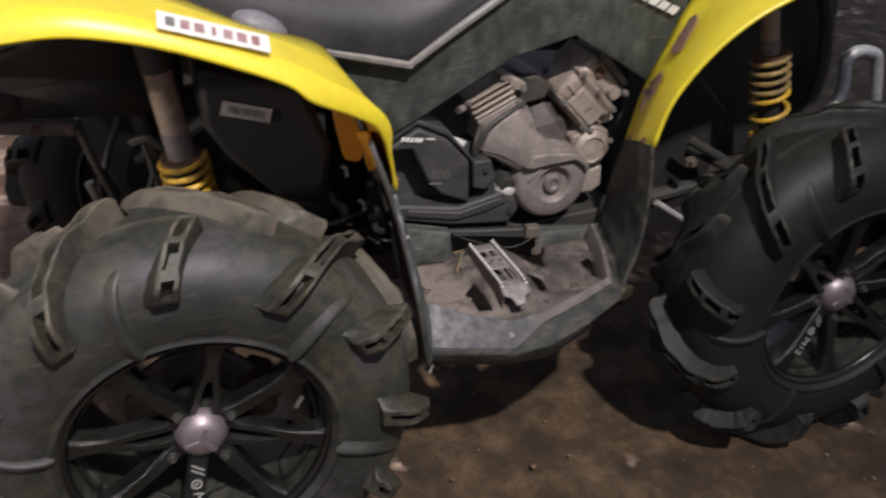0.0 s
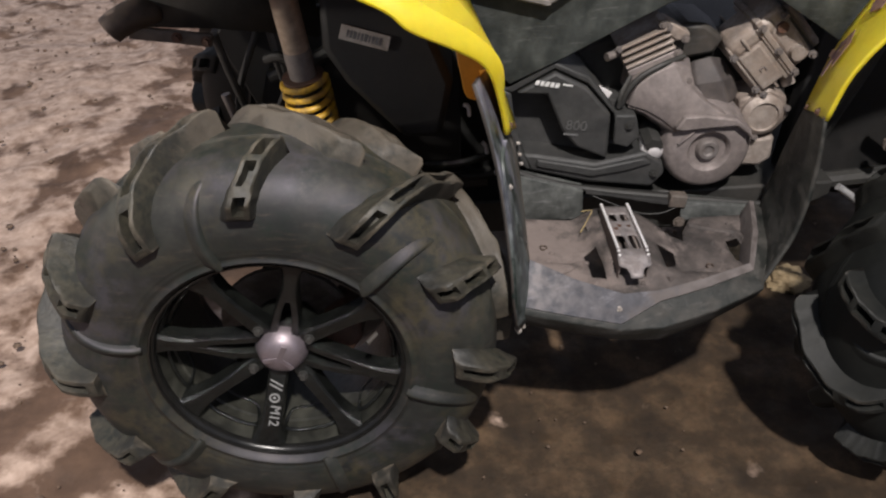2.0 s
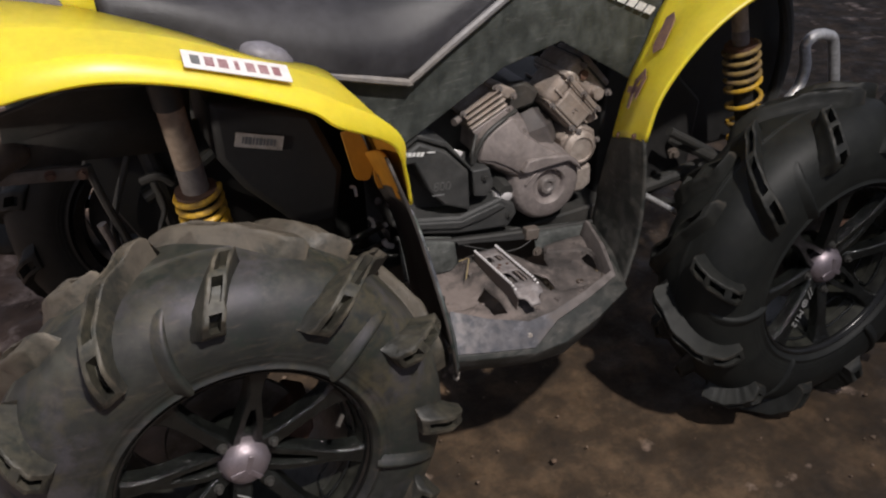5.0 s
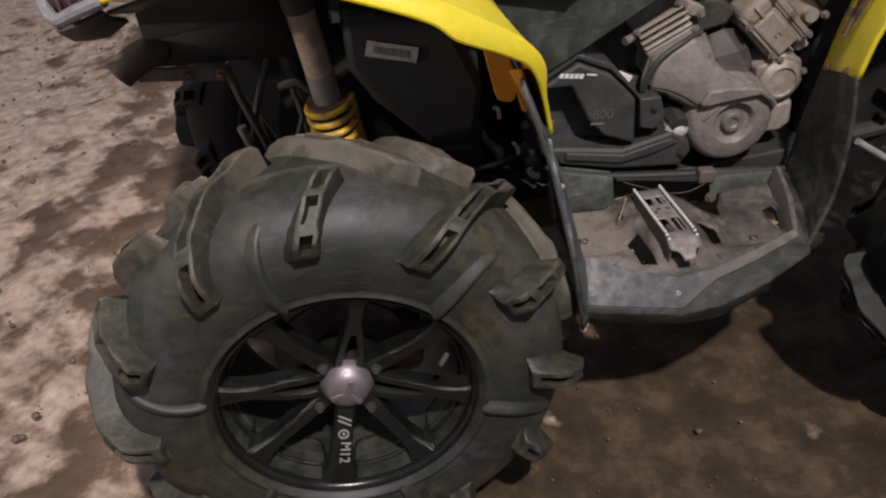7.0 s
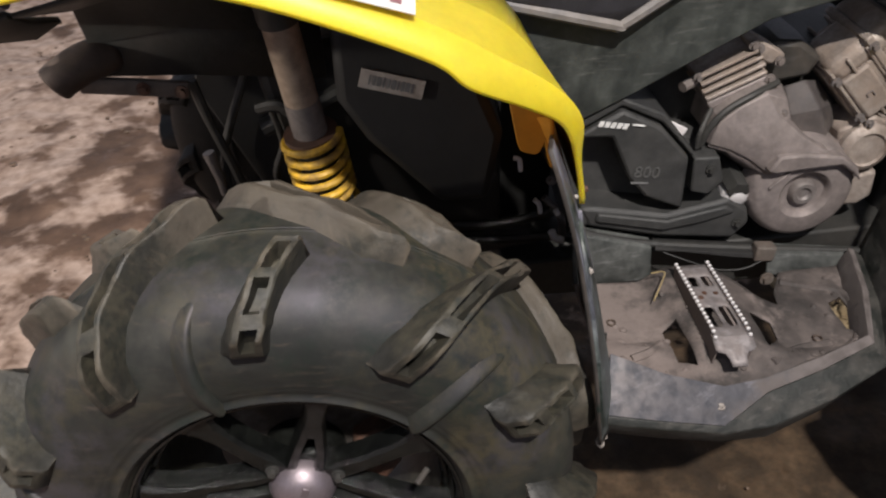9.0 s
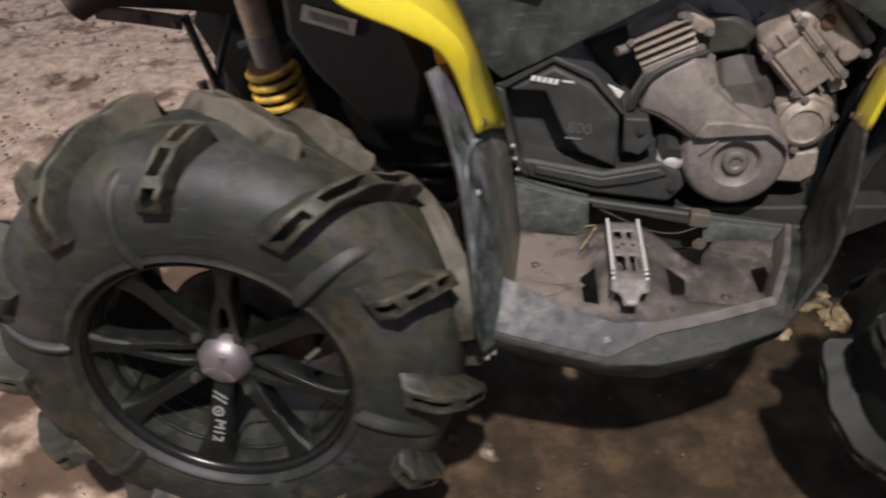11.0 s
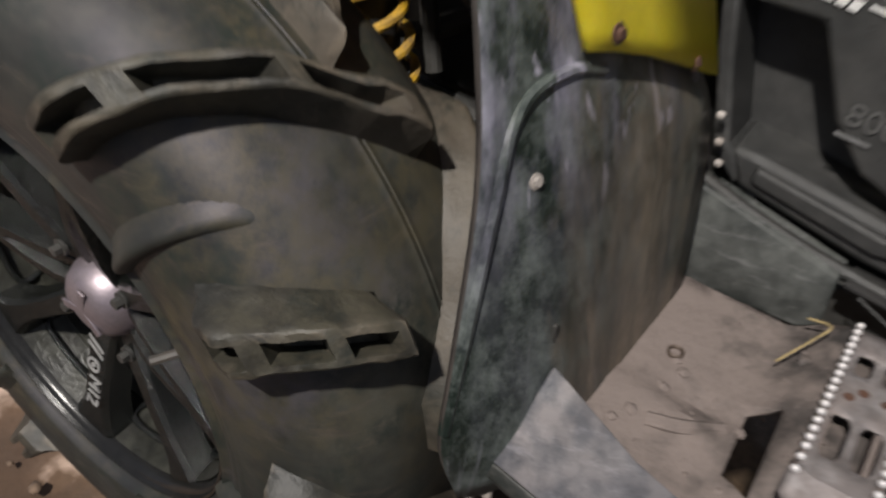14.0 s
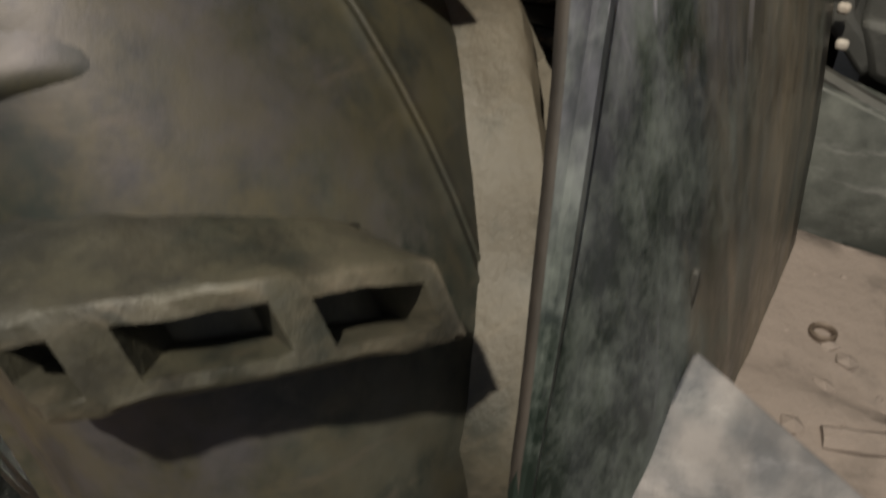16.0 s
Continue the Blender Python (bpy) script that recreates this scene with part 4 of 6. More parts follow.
# the wheel side is plain dark brown, with painted-in orange backlight beside the fender
ahead = sum(p.normal.x for p in rear_guard.data.polygons) > 0
rear_guard.data.materials.clear()
for front, back in ((M_GUARD, M_GUARD_BACK), (M_GUARD, M_YELLOW_BACKLIT)):
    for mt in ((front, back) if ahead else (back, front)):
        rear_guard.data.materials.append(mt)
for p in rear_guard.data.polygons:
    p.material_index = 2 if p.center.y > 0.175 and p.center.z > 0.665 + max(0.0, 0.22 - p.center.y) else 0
rear_guard.modifiers["thickness"].material_offset = 1
rear_guard.modifiers["thickness"].material_offset_rim = 1
part("guard_rib", tube([(0.3665, 0.0515, 0.4527), (0.3622, 0.078, 0.5261), (0.3552, 0.1075, 0.5924), (0.3505, 0.1245, 0.6292), (0.3502, 0.1448, 0.6479), (0.3558, 0.1792, 0.6513), (0.3620, 0.2125, 0.6413)], 0.0042, 8), M_GUARD, quad)
part("guard_screw", bolt((0, 0, 0), 0.0034, 0.003, "Z"), M_LABEL, quad, "muddy screw head", at=frame_n((0.3640, 0.1380, 0.5985), (0, 1, 0), (0.91, -0.29, 0.28)))
part("guard_clip", block((0.3917, 0.1387, 0.4881), (0.003, 0.004, 0.018)), M_DARK, quad, bevel=0.001)
for c in ((0.400, 0.372, 0.552), (0.404, 0.374, 0.528), (0.408, 0.376, 0.508)):
    part("panel_clip", block(c, (0.007, 0.006, 0.006)), M_LABEL, quad, bevel=0.002)

# crumbs of mud that hang from the guard's lower edge
for k, (x, y, z, r) in enumerate(((0.378, 0.068, 0.376, 0.006), (0.386, 0.082, 0.372, 0.005), (0.392, 0.100, 0.372, 0.0065), (0.400, 0.118, 0.370, 0.004), (0.404, 0.150, 0.369, 0.0055))):
    bm = bmesh.new()
    bmesh.ops.create_icosphere(bm, subdivisions=2, radius=r)
    for v in bm.verts:
        v.co *= 1 + 0.4 * noise.noise(v.co / r * 1.3 + Vector((k * 3.1, 0, 0)))
        v.co.z *= 1.5
    part("mud_crumb", moved(bm, Matrix.Translation((x, y, z))), M_LABEL, quad, "dry pale mud")

# ---- footwell ----
from mathutils import geometry


def inside(p, poly):
    r = False
    for i in range(len(poly)):
        a, b = poly[i - 1], poly[i]
        if (a[1] > p[1]) != (b[1] > p[1]) and p[0] < (b[0] - a[0]) * (p[1] - a[1]) / (b[1] - a[1]) + a[0]:
            r = not r
    return r


def plate(outline, holes, fn, step=0.012):
    """A sheet over a flat outline with holes, its height from fn."""
    loops = [outline] + holes
    pts, edges = [], []
    for lp in loops:
        base = len(pts)
        fine = []
        for i in range(len(lp)):
            a, b = np.array(lp[i]), np.array(lp[(i + 1) % len(lp)])
            k = max(1, int(np.hypot(*(b - a)) / step))
            fine += [a + (b - a) * j / k for j in range(k)]
        pts += fine
        edges += [(base + i, base + (i + 1) % len(fine)) for i in range(len(fine))]
    o = np.array(outline)
    for x in np.arange(o[:, 0].min(), o[:, 0].max(), step):
        for y in np.arange(o[:, 1].min(), o[:, 1].max(), step):
            if inside((x, y), outline) and not any(inside((x, y), h) for h in holes) and all(np.hypot(x - p[0], y - p[1]) > step * 0.45 for p in pts[:400]):
                pts.append(np.array((x, y)))
    res = geometry.delaunay_2d_cdt([Vector(p) for p in pts], edges, [], 0, 1e-5)
    bm = bmesh.new()
    vs = [bm.verts.new((v.x, v.y, fn(v.x, v.y))) for v in res[0]]
    for f in res[2]:
        c = sum((res[0][i] for i in f), Vector((0, 0))) / len(f)
        if inside(c, outline) and not any(inside(c, h) for h in holes):
            bm.faces.new([vs[i] for i in f])
    return bm


def bump_at(x, y, cx, cy, rx, ry, h):
    return h * math.exp(-((x - cx) / rx) ** 2 - ((y - cy) / ry) ** 2)


def floor_z(x, y):
    z = 0.382 + 0.10 * max(0, 0.50 - x) + 0.05 * max(0, y - 0.27) + 0.03 * max(0, x - 0.72)
    z += bump_at(x, y, 0.47, 0.215, 0.05, 0.016, 0.008) - bump_at(x, y, 0.47, 0.235, 0.05, 0.012, 0.006)
    z += bump_at(x, y, 0.69, 0.185, 0.05, 0.014, 0.010) - bump_at(x, y, 0.69, 0.20, 0.04, 0.010, 0.008)
    side = (0.577 - x) / 0.052 if x < 0.577 else (x - 0.577) / 0.085
    z += 0.027 * math.exp(-side ** 4) / (1 + math.exp((0.172 - y) / 0.010))
    z += bump_at(x, y, 0.740, 0.270, 0.030, 0.035, 0.006) + bump_at(x, y, 0.700, 0.160, 0.09, 0.012, 0.005)
    z += 0.002 * noise.noise((x * 40, y * 40, 0))
    return z


foot_outline = [(0.405, 0.360), (0.410, 0.140), (0.47, 0.118), (0.555, 0.118), (0.62, 0.132), (0.70, 0.158), (0.790, 0.190), (0.852, 0.365), (0.78, 0.372), (0.733, 0.364), (0.708, 0.322), (0.701, 0.290), (0.660, 0.324), (0.613, 0.358), (0.534, 0.368)]
foot_holes = [
    [(0.512, 0.250), (0.534, 0.262), (0.538, 0.172), (0.516, 0.185)],
    [(0.642, 0.264), (0.672, 0.250), (0.668, 0.214), (0.642, 0.188)],
    [(0.775, 0.284), (0.801, 0.298), (0.803, 0.264), (0.789, 0.221), (0.777, 0.228)],
]
footwell = part("footwell", plate(foot_outline, foot_holes, floor_z), M_FLOOR, quad, "dusty black plastic footwell", 40, solid=0.004)
LIP = [
    [(0.404, 0.150, 0.420), (0.398, 0.132, 0.466), (0.388, 0.082, 0.408), (0.386, 0.078, 0.398), (0.394, 0.096, 0.362)],
    [(0.470, 0.130, 0.390), (0.470, 0.122, 0.432), (0.464, 0.082, 0.388), (0.464, 0.078, 0.378), (0.468, 0.094, 0.344)],
    [(0.556, 0.130, 0.376), (0.556, 0.124, 0.397), (0.548, 0.086, 0.365), (0.548, 0.082, 0.356), (0.552, 0.096, 0.324)],
    [(0.620, 0.150, 0.374), (0.620, 0.140, 0.390), (0.620, 0.098, 0.358), (0.620, 0.093, 0.350), (0.620, 0.105, 0.315)],
    [(0.700, 0.176, 0.374), (0.702, 0.163, 0.396), (0.712, 0.128, 0.368), (0.713, 0.122, 0.360), (0.710, 0.135, 0.326)],
    [(0.776, 0.206, 0.378), (0.786, 0.192, 0.404), (0.803, 0.168, 0.380), (0.806, 0.163, 0.372), (0.800, 0.175, 0.345)],
    [(0.806, 0.285, 0.384), (0.822, 0.285, 0.412), (0.846, 0.272, 0.396), (0.850, 0.268, 0.388), (0.844, 0.272, 0.362)],
    [(0.830, 0.370, 0.392), (0.843, 0.372, 0.420), (0.866, 0.372, 0.408), (0.870, 0.372, 0.400), (0.864, 0.372, 0.376)],
]
for r in LIP[3:]:
    crest, outer = np.array(r[1]), np.array(r[2])
    r[2] = tuple(crest + 0.34 * (outer - crest))
part("footwell_lip", facets([r[:3] for r in LIP]), M_LIP, quad, "scuffed blue-grey lip of the footwell, dusty brown at its front", 25, solid=0.004, bevel=0.003)
part("footwell_skirt", facets([r[2:] for r in LIP]), M_SKIRT, quad, "black outer skirt of the footwell", 25, solid=0.004, bevel=0.003)
part("lip_screw", bolt((0.546, 0.103, 0.383), 0.0038, 0.004, "Z"), M_LABEL, quad, "pale muddy screw")
for x, y in ((0.442, 0.274), (0.727, 0.213)):
    ring = moved(lathe([(-0.002, 0.0048), (-0.003, 0.0060), (-0.002, 0.0072), (0.001, 0.0072), (0.001, 0.0048)], 20, closed=True), Matrix.Translation((x, y, floor_z(x, y) + 0.003)) @ Matrix.Rotation(-math.pi / 2, 4, "X"))
    part("floor_rivet", ring, M_EXHAUST, quad)

# a low moulded ridge that runs round the front of the floor, a fold near the rear, and a dry stalk by the peg
for pts in ([(0.724, 0.340), (0.765, 0.324), (0.806, 0.308), (0.808, 0.262), (0.780, 0.204), (0.720, 0.172), (0.660, 0.150)], [(0.452, 0.196), (0.476, 0.204), (0.502, 0.226)], [(0.640, 0.166), (0.690, 0.196), (0.742, 0.204)]):
    part("floor_ridge", tube([(x, y, floor_z(x, y) + 0.001) for x, y in pts], 0.0065, 8, 4), M_FLOOR, quad)
part("dry_stalk", tube([(0.519, 0.345, 0.421), (0.537, 0.339, 0.427), (0.530, 0.325, 0.420), (0.512, 0.300, 0.404)], 0.0011, 6, 3), M_STRAW, quad, "thin yellow stalk of straw")

# crumbs of dry mud on the footwell floor
rng_floor = np.random.default_rng(11)
verts, faces = [], []
for _ in range(150):
    x, y = rng_floor.uniform(0.42, 0.84), rng_floor.uniform(0.13, 0.36)
    if not inside((x, y), foot_outline) or any(inside((x, y), h) for h in foot_holes):
        continue
    r = 0.0012 + 0.0045 * rng_floor.random() ** 4
    t = bmesh.new()
    bmesh.ops.create_icosphere(t, subdivisions=1, radius=r)
    off, b = Vector(rng_floor.uniform(-50, 50, 3)), len(verts)
    for v in t.verts:
        k = 1 + 0.5 * noise.noise(v.co / r * 1.3 + off)
        verts.append((x + v.co.x * k * 1.3, y + v.co.y * k * 1.3, floor_z(x, y) + 0.002 + v.co.z * k * 0.7))
    faces += [tuple(b + v.index for v in f.verts) for f in t.faces]
    t.free()
me = bpy.data.meshes.new("mud_crumbs")
me.from_pydata(verts, [], faces)
me.materials.append(M_FLOOR)
tagged(new("mud_crumbs", me), "dry mud crumbs lying in the footwell", "dirt", kind="stuff")

# steel foot peg: a slotted plate with toothed side flanges
peg_outline = [(0.0, 0.0), (0.048, 0.0), (0.048, 0.166), (0.0515, 0.168), (0.0515, 0.186), (0.048, 0.189), (0.040, 0.191), (0.036, 0.197), (0.034, 0.208), (0.014, 0.208), (0.012, 0.197), (0.008, 0.191), (0.0, 0.189), (-0.0035, 0.186), (-0.0035, 0.168), (0.0, 0.166)]


def slot(cx, cy, w, h):
    return [(cx + w * a, cy + h * b) for a, b in ((-1, -0.7), (-0.6, -1), (0.6, -1), (1, -0.7), (1, 0.7), (0.6, 1), (-0.6, 1), (-1, 0.7))]


peg_holes = [slot(0.014, 0.042, 0.0062, 0.013), slot(0.034, 0.042, 0.0062, 0.013), slot(0.0135, 0.126, 0.0074, 0.023), slot(0.0345, 0.126, 0.0074, 0.023)]
peg_m = frame_of((0.603, 0.346, 0.4290), (-1, 0.0, 0.0), (0.0, -0.20, 0.010))
peg = part("foot_peg", plate(peg_outline, peg_holes, lambda x, y: 0.0 if y < 0.172 else -(y - 0.172) * 0.55, 0.010), M_PEG, quad, "worn steel foot peg with slots and teeth", 12, solid=0.003, at=peg_m)
tooth = None
for x in (0.0, 0.048):
    part("side_flange", block((x, 0.078, 0.001), (0.0025, 0.156, 0.007)), M_FLOOR, peg, angle=30)
    part("side_wall", prism([(0.002, -0.002), (0.176, -0.002), (0.184, -0.012), (0.176, -0.040), (0.002, -0.034)], -0.0012, 0.0012), M_FLOOR, peg, "dusty side of the peg's box", 30, at=Matrix.Translation((x, 0, 0)) @ Matrix.Rotation(math.pi / 2, 4, "Z"))
    for i in range(19):
        m = Matrix.Translation((x, 0.004 + 0.0093 * i, 0.0072 - 0.0016 * max(0, i - 16) ** 1.5))
        if tooth is None:
            tooth = part("tooth", lathe([(-0.0024, 0.0), (-0.0020, 0.0022), (0.0, 0.0034), (0.0020, 0.0022), (0.0024, 0.0)], 8), M_TOOTH, peg, angle=60, at=m)
        else:
            share(tooth, "tooth", peg, m)
for x in (0.010, 0.042):
    part("peg_rib", block((x, 0.09, -0.010), (0.004, 0.17, 0.018)), M_FLOOR, peg, bevel=0.001)
for x, y in ((0.012, 0.074), (0.028, 0.072), (0.036, 0.082)):
    part("peg_rivet", bolt((x, y, 0.002), 0.0026, 0.0016, "Z"), M_RUST, peg)

# inner side of the footwell: a dark moulding with a rail on top
INNER = [
    [(0.398, 0.392, 0.488), (0.400, 0.372, 0.484), (0.402, 0.364, 0.392)],
    [(0.526, 0.398, 0.450), (0.526, 0.378, 0.444), (0.528, 0.370, 0.389)],
    [(0.532, 0.398, 0.448), (0.532, 0.378, 0.442), (0.532, 0.378, 0.440)],
    [(0.575, 0.398, 0.441), (0.575, 0.378, 0.435), (0.575, 0.378, 0.434)],
    [(0.616, 0.398, 0.435), (0.616, 0.378, 0.429), (0.616, 0.377, 0.426)],
    [(0.654, 0.398, 0.430), (0.654, 0.377, 0.424), (0.654, 0.375, 0.419)],
    [(0.700, 0.398, 0.424), (0.700, 0.376, 0.418), (0.700, 0.374, 0.412)],
    [(0.714, 0.398, 0.423), (0.714, 0.376, 0.417), (0.714, 0.366, 0.384)],
    [(0.866, 0.392, 0.406), (0.866, 0.374, 0.402), (0.866, 0.366, 0.380)],
]
# middle strip painted black in place of the shade in the open recess
for rows, mt, text in ((INNER[:2], M_INNER, "stained dark inner moulding"), (INNER[2:7], M_MATT_BLACK, "panel strip blackened to stand for the dark open recess"), (INNER[7:], M_INNER, "stained dark inner moulding")):
    part("inner_panel", facets(rows), mt, quad, text, 30, solid=0.005, bevel=0.002)
part("panel_rail", tube([(0.395, 0.380, 0.490), (0.45, 0.383, 0.468), (0.538, 0.388, 0.444), (0.70, 0.388, 0.422), (0.868, 0.384, 0.405)], 0.006, 8), M_DARK, quad)
part("rail_clip", block((0.706, 0.376, 0.424), (0.032, 0.022, 0.026), Matrix.Rotation(0.1, 4, "Y")), M_BRACKET, quad, "dusty brown clip on the rail", bevel=0.003)
part("thin_wire", tube([(0.545, 0.374, 0.437), (0.585, 0.368, 0.421), (0.630, 0.364, 0.404), (0.672, 0.364, 0.401), (0.706, 0.368, 0.412)], 0.0012, 6), M_CVT, quad, "thin dark wire that sags to the clip")
part("clip_screw", bolt((0.706, 0.346, 0.392), 0.0075, 0.006), M_BRACKET, quad)

# ---- front fender and its guard ----
part("front_fender", sheet([
    [(0.867, 0.222, 0.656), (0.873, 0.262, 0.648), (0.885, 0.315, 0.630), (0.910, 0.385, 0.598)],
    [(0.884, 0.215, 0.735), (0.893, 0.255, 0.735), (0.905, 0.310, 0.715), (0.926, 0.382, 0.680)],
    [(0.925, 0.205, 0.806), (0.932, 0.245, 0.810), (0.940, 0.305, 0.790), (0.945, 0.380, 0.742)],
    [(0.985, 0.195, 0.868), (0.985, 0.238, 0.874), (0.985, 0.300, 0.855), (0.970, 0.378, 0.795)],
    [(1.055, 0.185, 0.912), (1.052, 0.230, 0.922), (1.045, 0.300, 0.918), (1.010, 0.378, 0.878)],
    [(1.150, 0.175, 0.945), (1.150, 0.225, 0.958), (1.140, 0.300, 0.965), (1.110, 0.380, 0.945)],
    [(1.300, 0.170, 0.955), (1.300, 0.225, 0.968), (1.295, 0.300, 0.985), (1.280, 0.390, 0.990)],
    [(1.450, 0.175, 0.920), (1.450, 0.230, 0.935), (1.450, 0.300, 0.955), (1.450, 0.400, 0.965)],
], 5, 5), M_YELLOW, quad, "yellow plastic front fender with worn decals", 45, solid=0.006)
for c in ((0.8712, 0.2638, 0.652), (0.8919, 0.3417, 0.6234)):
    part("fender_bolt", bolt((0, 0, 0), 0.005, 0.005, "Z"), M_RUST, quad, at=frame_n(c, (0, 1, 0), (-0.92, 0.3, 0.22)))
dm = frame_n((0.8982, 0.3141, 0.6993), (0.0114, -0.050, 0.0713), (-0.86, 0.33, 0.38)) @ Matrix.Diagonal((1.5, 2.0, 1.0, 1))
bm = bmesh.new()
for k, (x, y, w, h, r) in enumerate(((0.010, 0.006, 0.034, 0.006, 0.75), (0.012, 0.010, 0.030, 0.006, -0.6), (0.030, 0.002, 0.030, 0.006, 0.4), (0.030, 0.014, 0.028, 0.006, 0.0))):
    join_into(bm, block((x, y, 0.0090), (w, h * 1.25, 0.0015), Matrix.Rotation(r, 4, "Z")))
part("decal", bm, M_VIOLET, quad, "worn violet decal", at=dm)
dm2 = frame_n((0.9417, 0.3172, 0.7905), (0.0507, 0.0138, 0.0682), (-0.83, 0.22, 0.50)) @ Matrix.Diagonal((1.25, 1.8, 1.0, 1))
part("decal", moved(prism([(0, 0.006), (0.012, 0), (0.060, 0.002), (0.068, 0.012), (0.056, 0.020), (0.008, 0.020)], -0.001, 0.001), Matrix.Translation((0, 0, 0.0090)) @ Matrix.Rotation(-math.pi / 2, 4, "X") @ Matrix.Diagonal((1, 1, -1, 1))), M_VIOLET, quad, "worn violet decal", at=dm2)
part("front_guard", sheet([
    [(0.866, 0.224, 0.660), (0.875, 0.262, 0.652), (0.888, 0.320, 0.632), (0.911, 0.388, 0.600)],
    [(0.872, 0.216, 0.560), (0.874, 0.262, 0.556), (0.880, 0.325, 0.545), (0.897, 0.392, 0.530)],
    [(0.860, 0.206, 0.460), (0.866, 0.258, 0.458), (0.874, 0.325, 0.452), (0.884, 0.392, 0.450)],
    [(0.832, 0.190, 0.405), (0.848, 0.250, 0.408), (0.862, 0.320, 0.412), (0.876, 0.390, 0.415)],
    [(0.812, 0.180, 0.372), (0.838, 0.250, 0.378), (0.856, 0.320, 0.384), (0.872, 0.390, 0.390)],
], 5, 5), M_SKIRT, quad, "black plastic guard behind the front wheel", 45, solid=0.005)

# ---- side panel, seat, tank ----
part("side_panel", facets([
    [(0.300, 0.360, 0.835), (0.320, 0.372, 0.760), (0.350, 0.382, 0.690), (0.382, 0.384, 0.660)],
    [(0.432, 0.362, 0.815), (0.440, 0.376, 0.780), (0.455, 0.386, 0.730), (0.474, 0.386, 0.705)],
    [(0.520, 0.365, 0.862), (0.535, 0.378, 0.820), (0.550, 0.388, 0.780), (0.562, 0.388, 0.752)],
    [(0.600, 0.370, 0.905), (0.620, 0.384, 0.870), (0.636, 0.390, 0.828), (0.645, 0.390, 0.795)],
    [(0.660, 0.374, 0.935), (0.720, 0.386, 0.890), (0.760, 0.392, 0.845), (0.775, 0.392, 0.826)],
    [(0.800, 0.378, 0.950), (0.850, 0.386, 0.880), (0.880, 0.390, 0.800), (0.895, 0.390, 0.752)],
    [(1.010, 0.385, 0.900), (1.005, 0.388, 0.860), (0.975, 0.390, 0.790), (0.945, 0.392, 0.720)],
]), M_PANEL, quad, "dusty black plastic side panel", 22, solid=0.006, bevel=0.003)
part("panel_trim", tube([(0.225, 0.330, 0.872), (0.30, 0.340, 0.850), (0.425, 0.352, 0.815), (0.440, 0.354, 0.816), (0.53, 0.358, 0.870), (0.66, 0.366, 0.945)], 0.008, 8, 5), M_GREY, quad, "grey trim strip")
m = frame_of((0.800, 0.3800, 0.930), (0.176, 0.0, -0.080), (0.03, -0.01, 0.07))
for k in range(8):
    bm = block((0.012 + 0.024 * k, 0.010, 0.004), (0.018, 0.016, 0.002))
    for v in bm.verts:
        v.co.x += (v.co.y - 0.010) * 0.25
    part("mark_bar", bm, M_PRINT_WHITE, quad, "pale bar on the side panel", at=m)
part("engine_shroud", facets([
    [(0.385, 0.405, 0.665), (0.385, 0.52, 0.665)], [(0.474, 0.405, 0.710), (0.474, 0.52, 0.710)], [(0.645, 0.405, 0.800), (0.645, 0.52, 0.800)], [(0.775, 0.405, 0.830), (0.775, 0.52, 0.830)],
]), M_DARK, quad, solid=0.006)

part("seat", sheet([
    [(-0.042, 0.335, 0.985), (-0.046, 0.355, 1.035), (-0.048, 0.44, 1.060), (-0.048, 0.59, 1.065), (-0.048, 0.74, 1.060), (-0.046, 0.825, 1.035), (-0.042, 0.845, 0.985)],
    [(0.06, 0.330, 0.945), (0.05, 0.345, 1.005), (0.05, 0.43, 1.035), (0.05, 0.59, 1.04), (0.05, 0.75, 1.035), (0.05, 0.835, 1.005), (0.06, 0.85, 0.945)],
    [(0.24, 0.330, 0.868), (0.24, 0.345, 0.935), (0.24, 0.42, 0.985), (0.24, 0.59, 0.995), (0.24, 0.76, 0.985), (0.24, 0.835, 0.935), (0.24, 0.85, 0.868)],
    [(0.43, 0.352, 0.818), (0.42, 0.362, 0.895), (0.42, 0.44, 0.965), (0.42, 0.59, 0.98), (0.42, 0.74, 0.965), (0.42, 0.818, 0.895), (0.43, 0.828, 0.818)],
    [(0.54, 0.362, 0.880), (0.55, 0.38, 0.945), (0.55, 0.46, 1.0), (0.55, 0.59, 1.015), (0.55, 0.72, 1.0), (0.55, 0.80, 0.945), (0.54, 0.818, 0.880)],
    [(0.66, 0.372, 0.950), (0.67, 0.40, 1.0), (0.67, 0.48, 1.05), (0.67, 0.59, 1.06), (0.67, 0.70, 1.05), (0.67, 0.78, 1.0), (0.66, 0.808, 0.950)],
], 5, 5), M_SEAT, quad, "black vinyl seat with dull sheen", 50, solid=0.004)
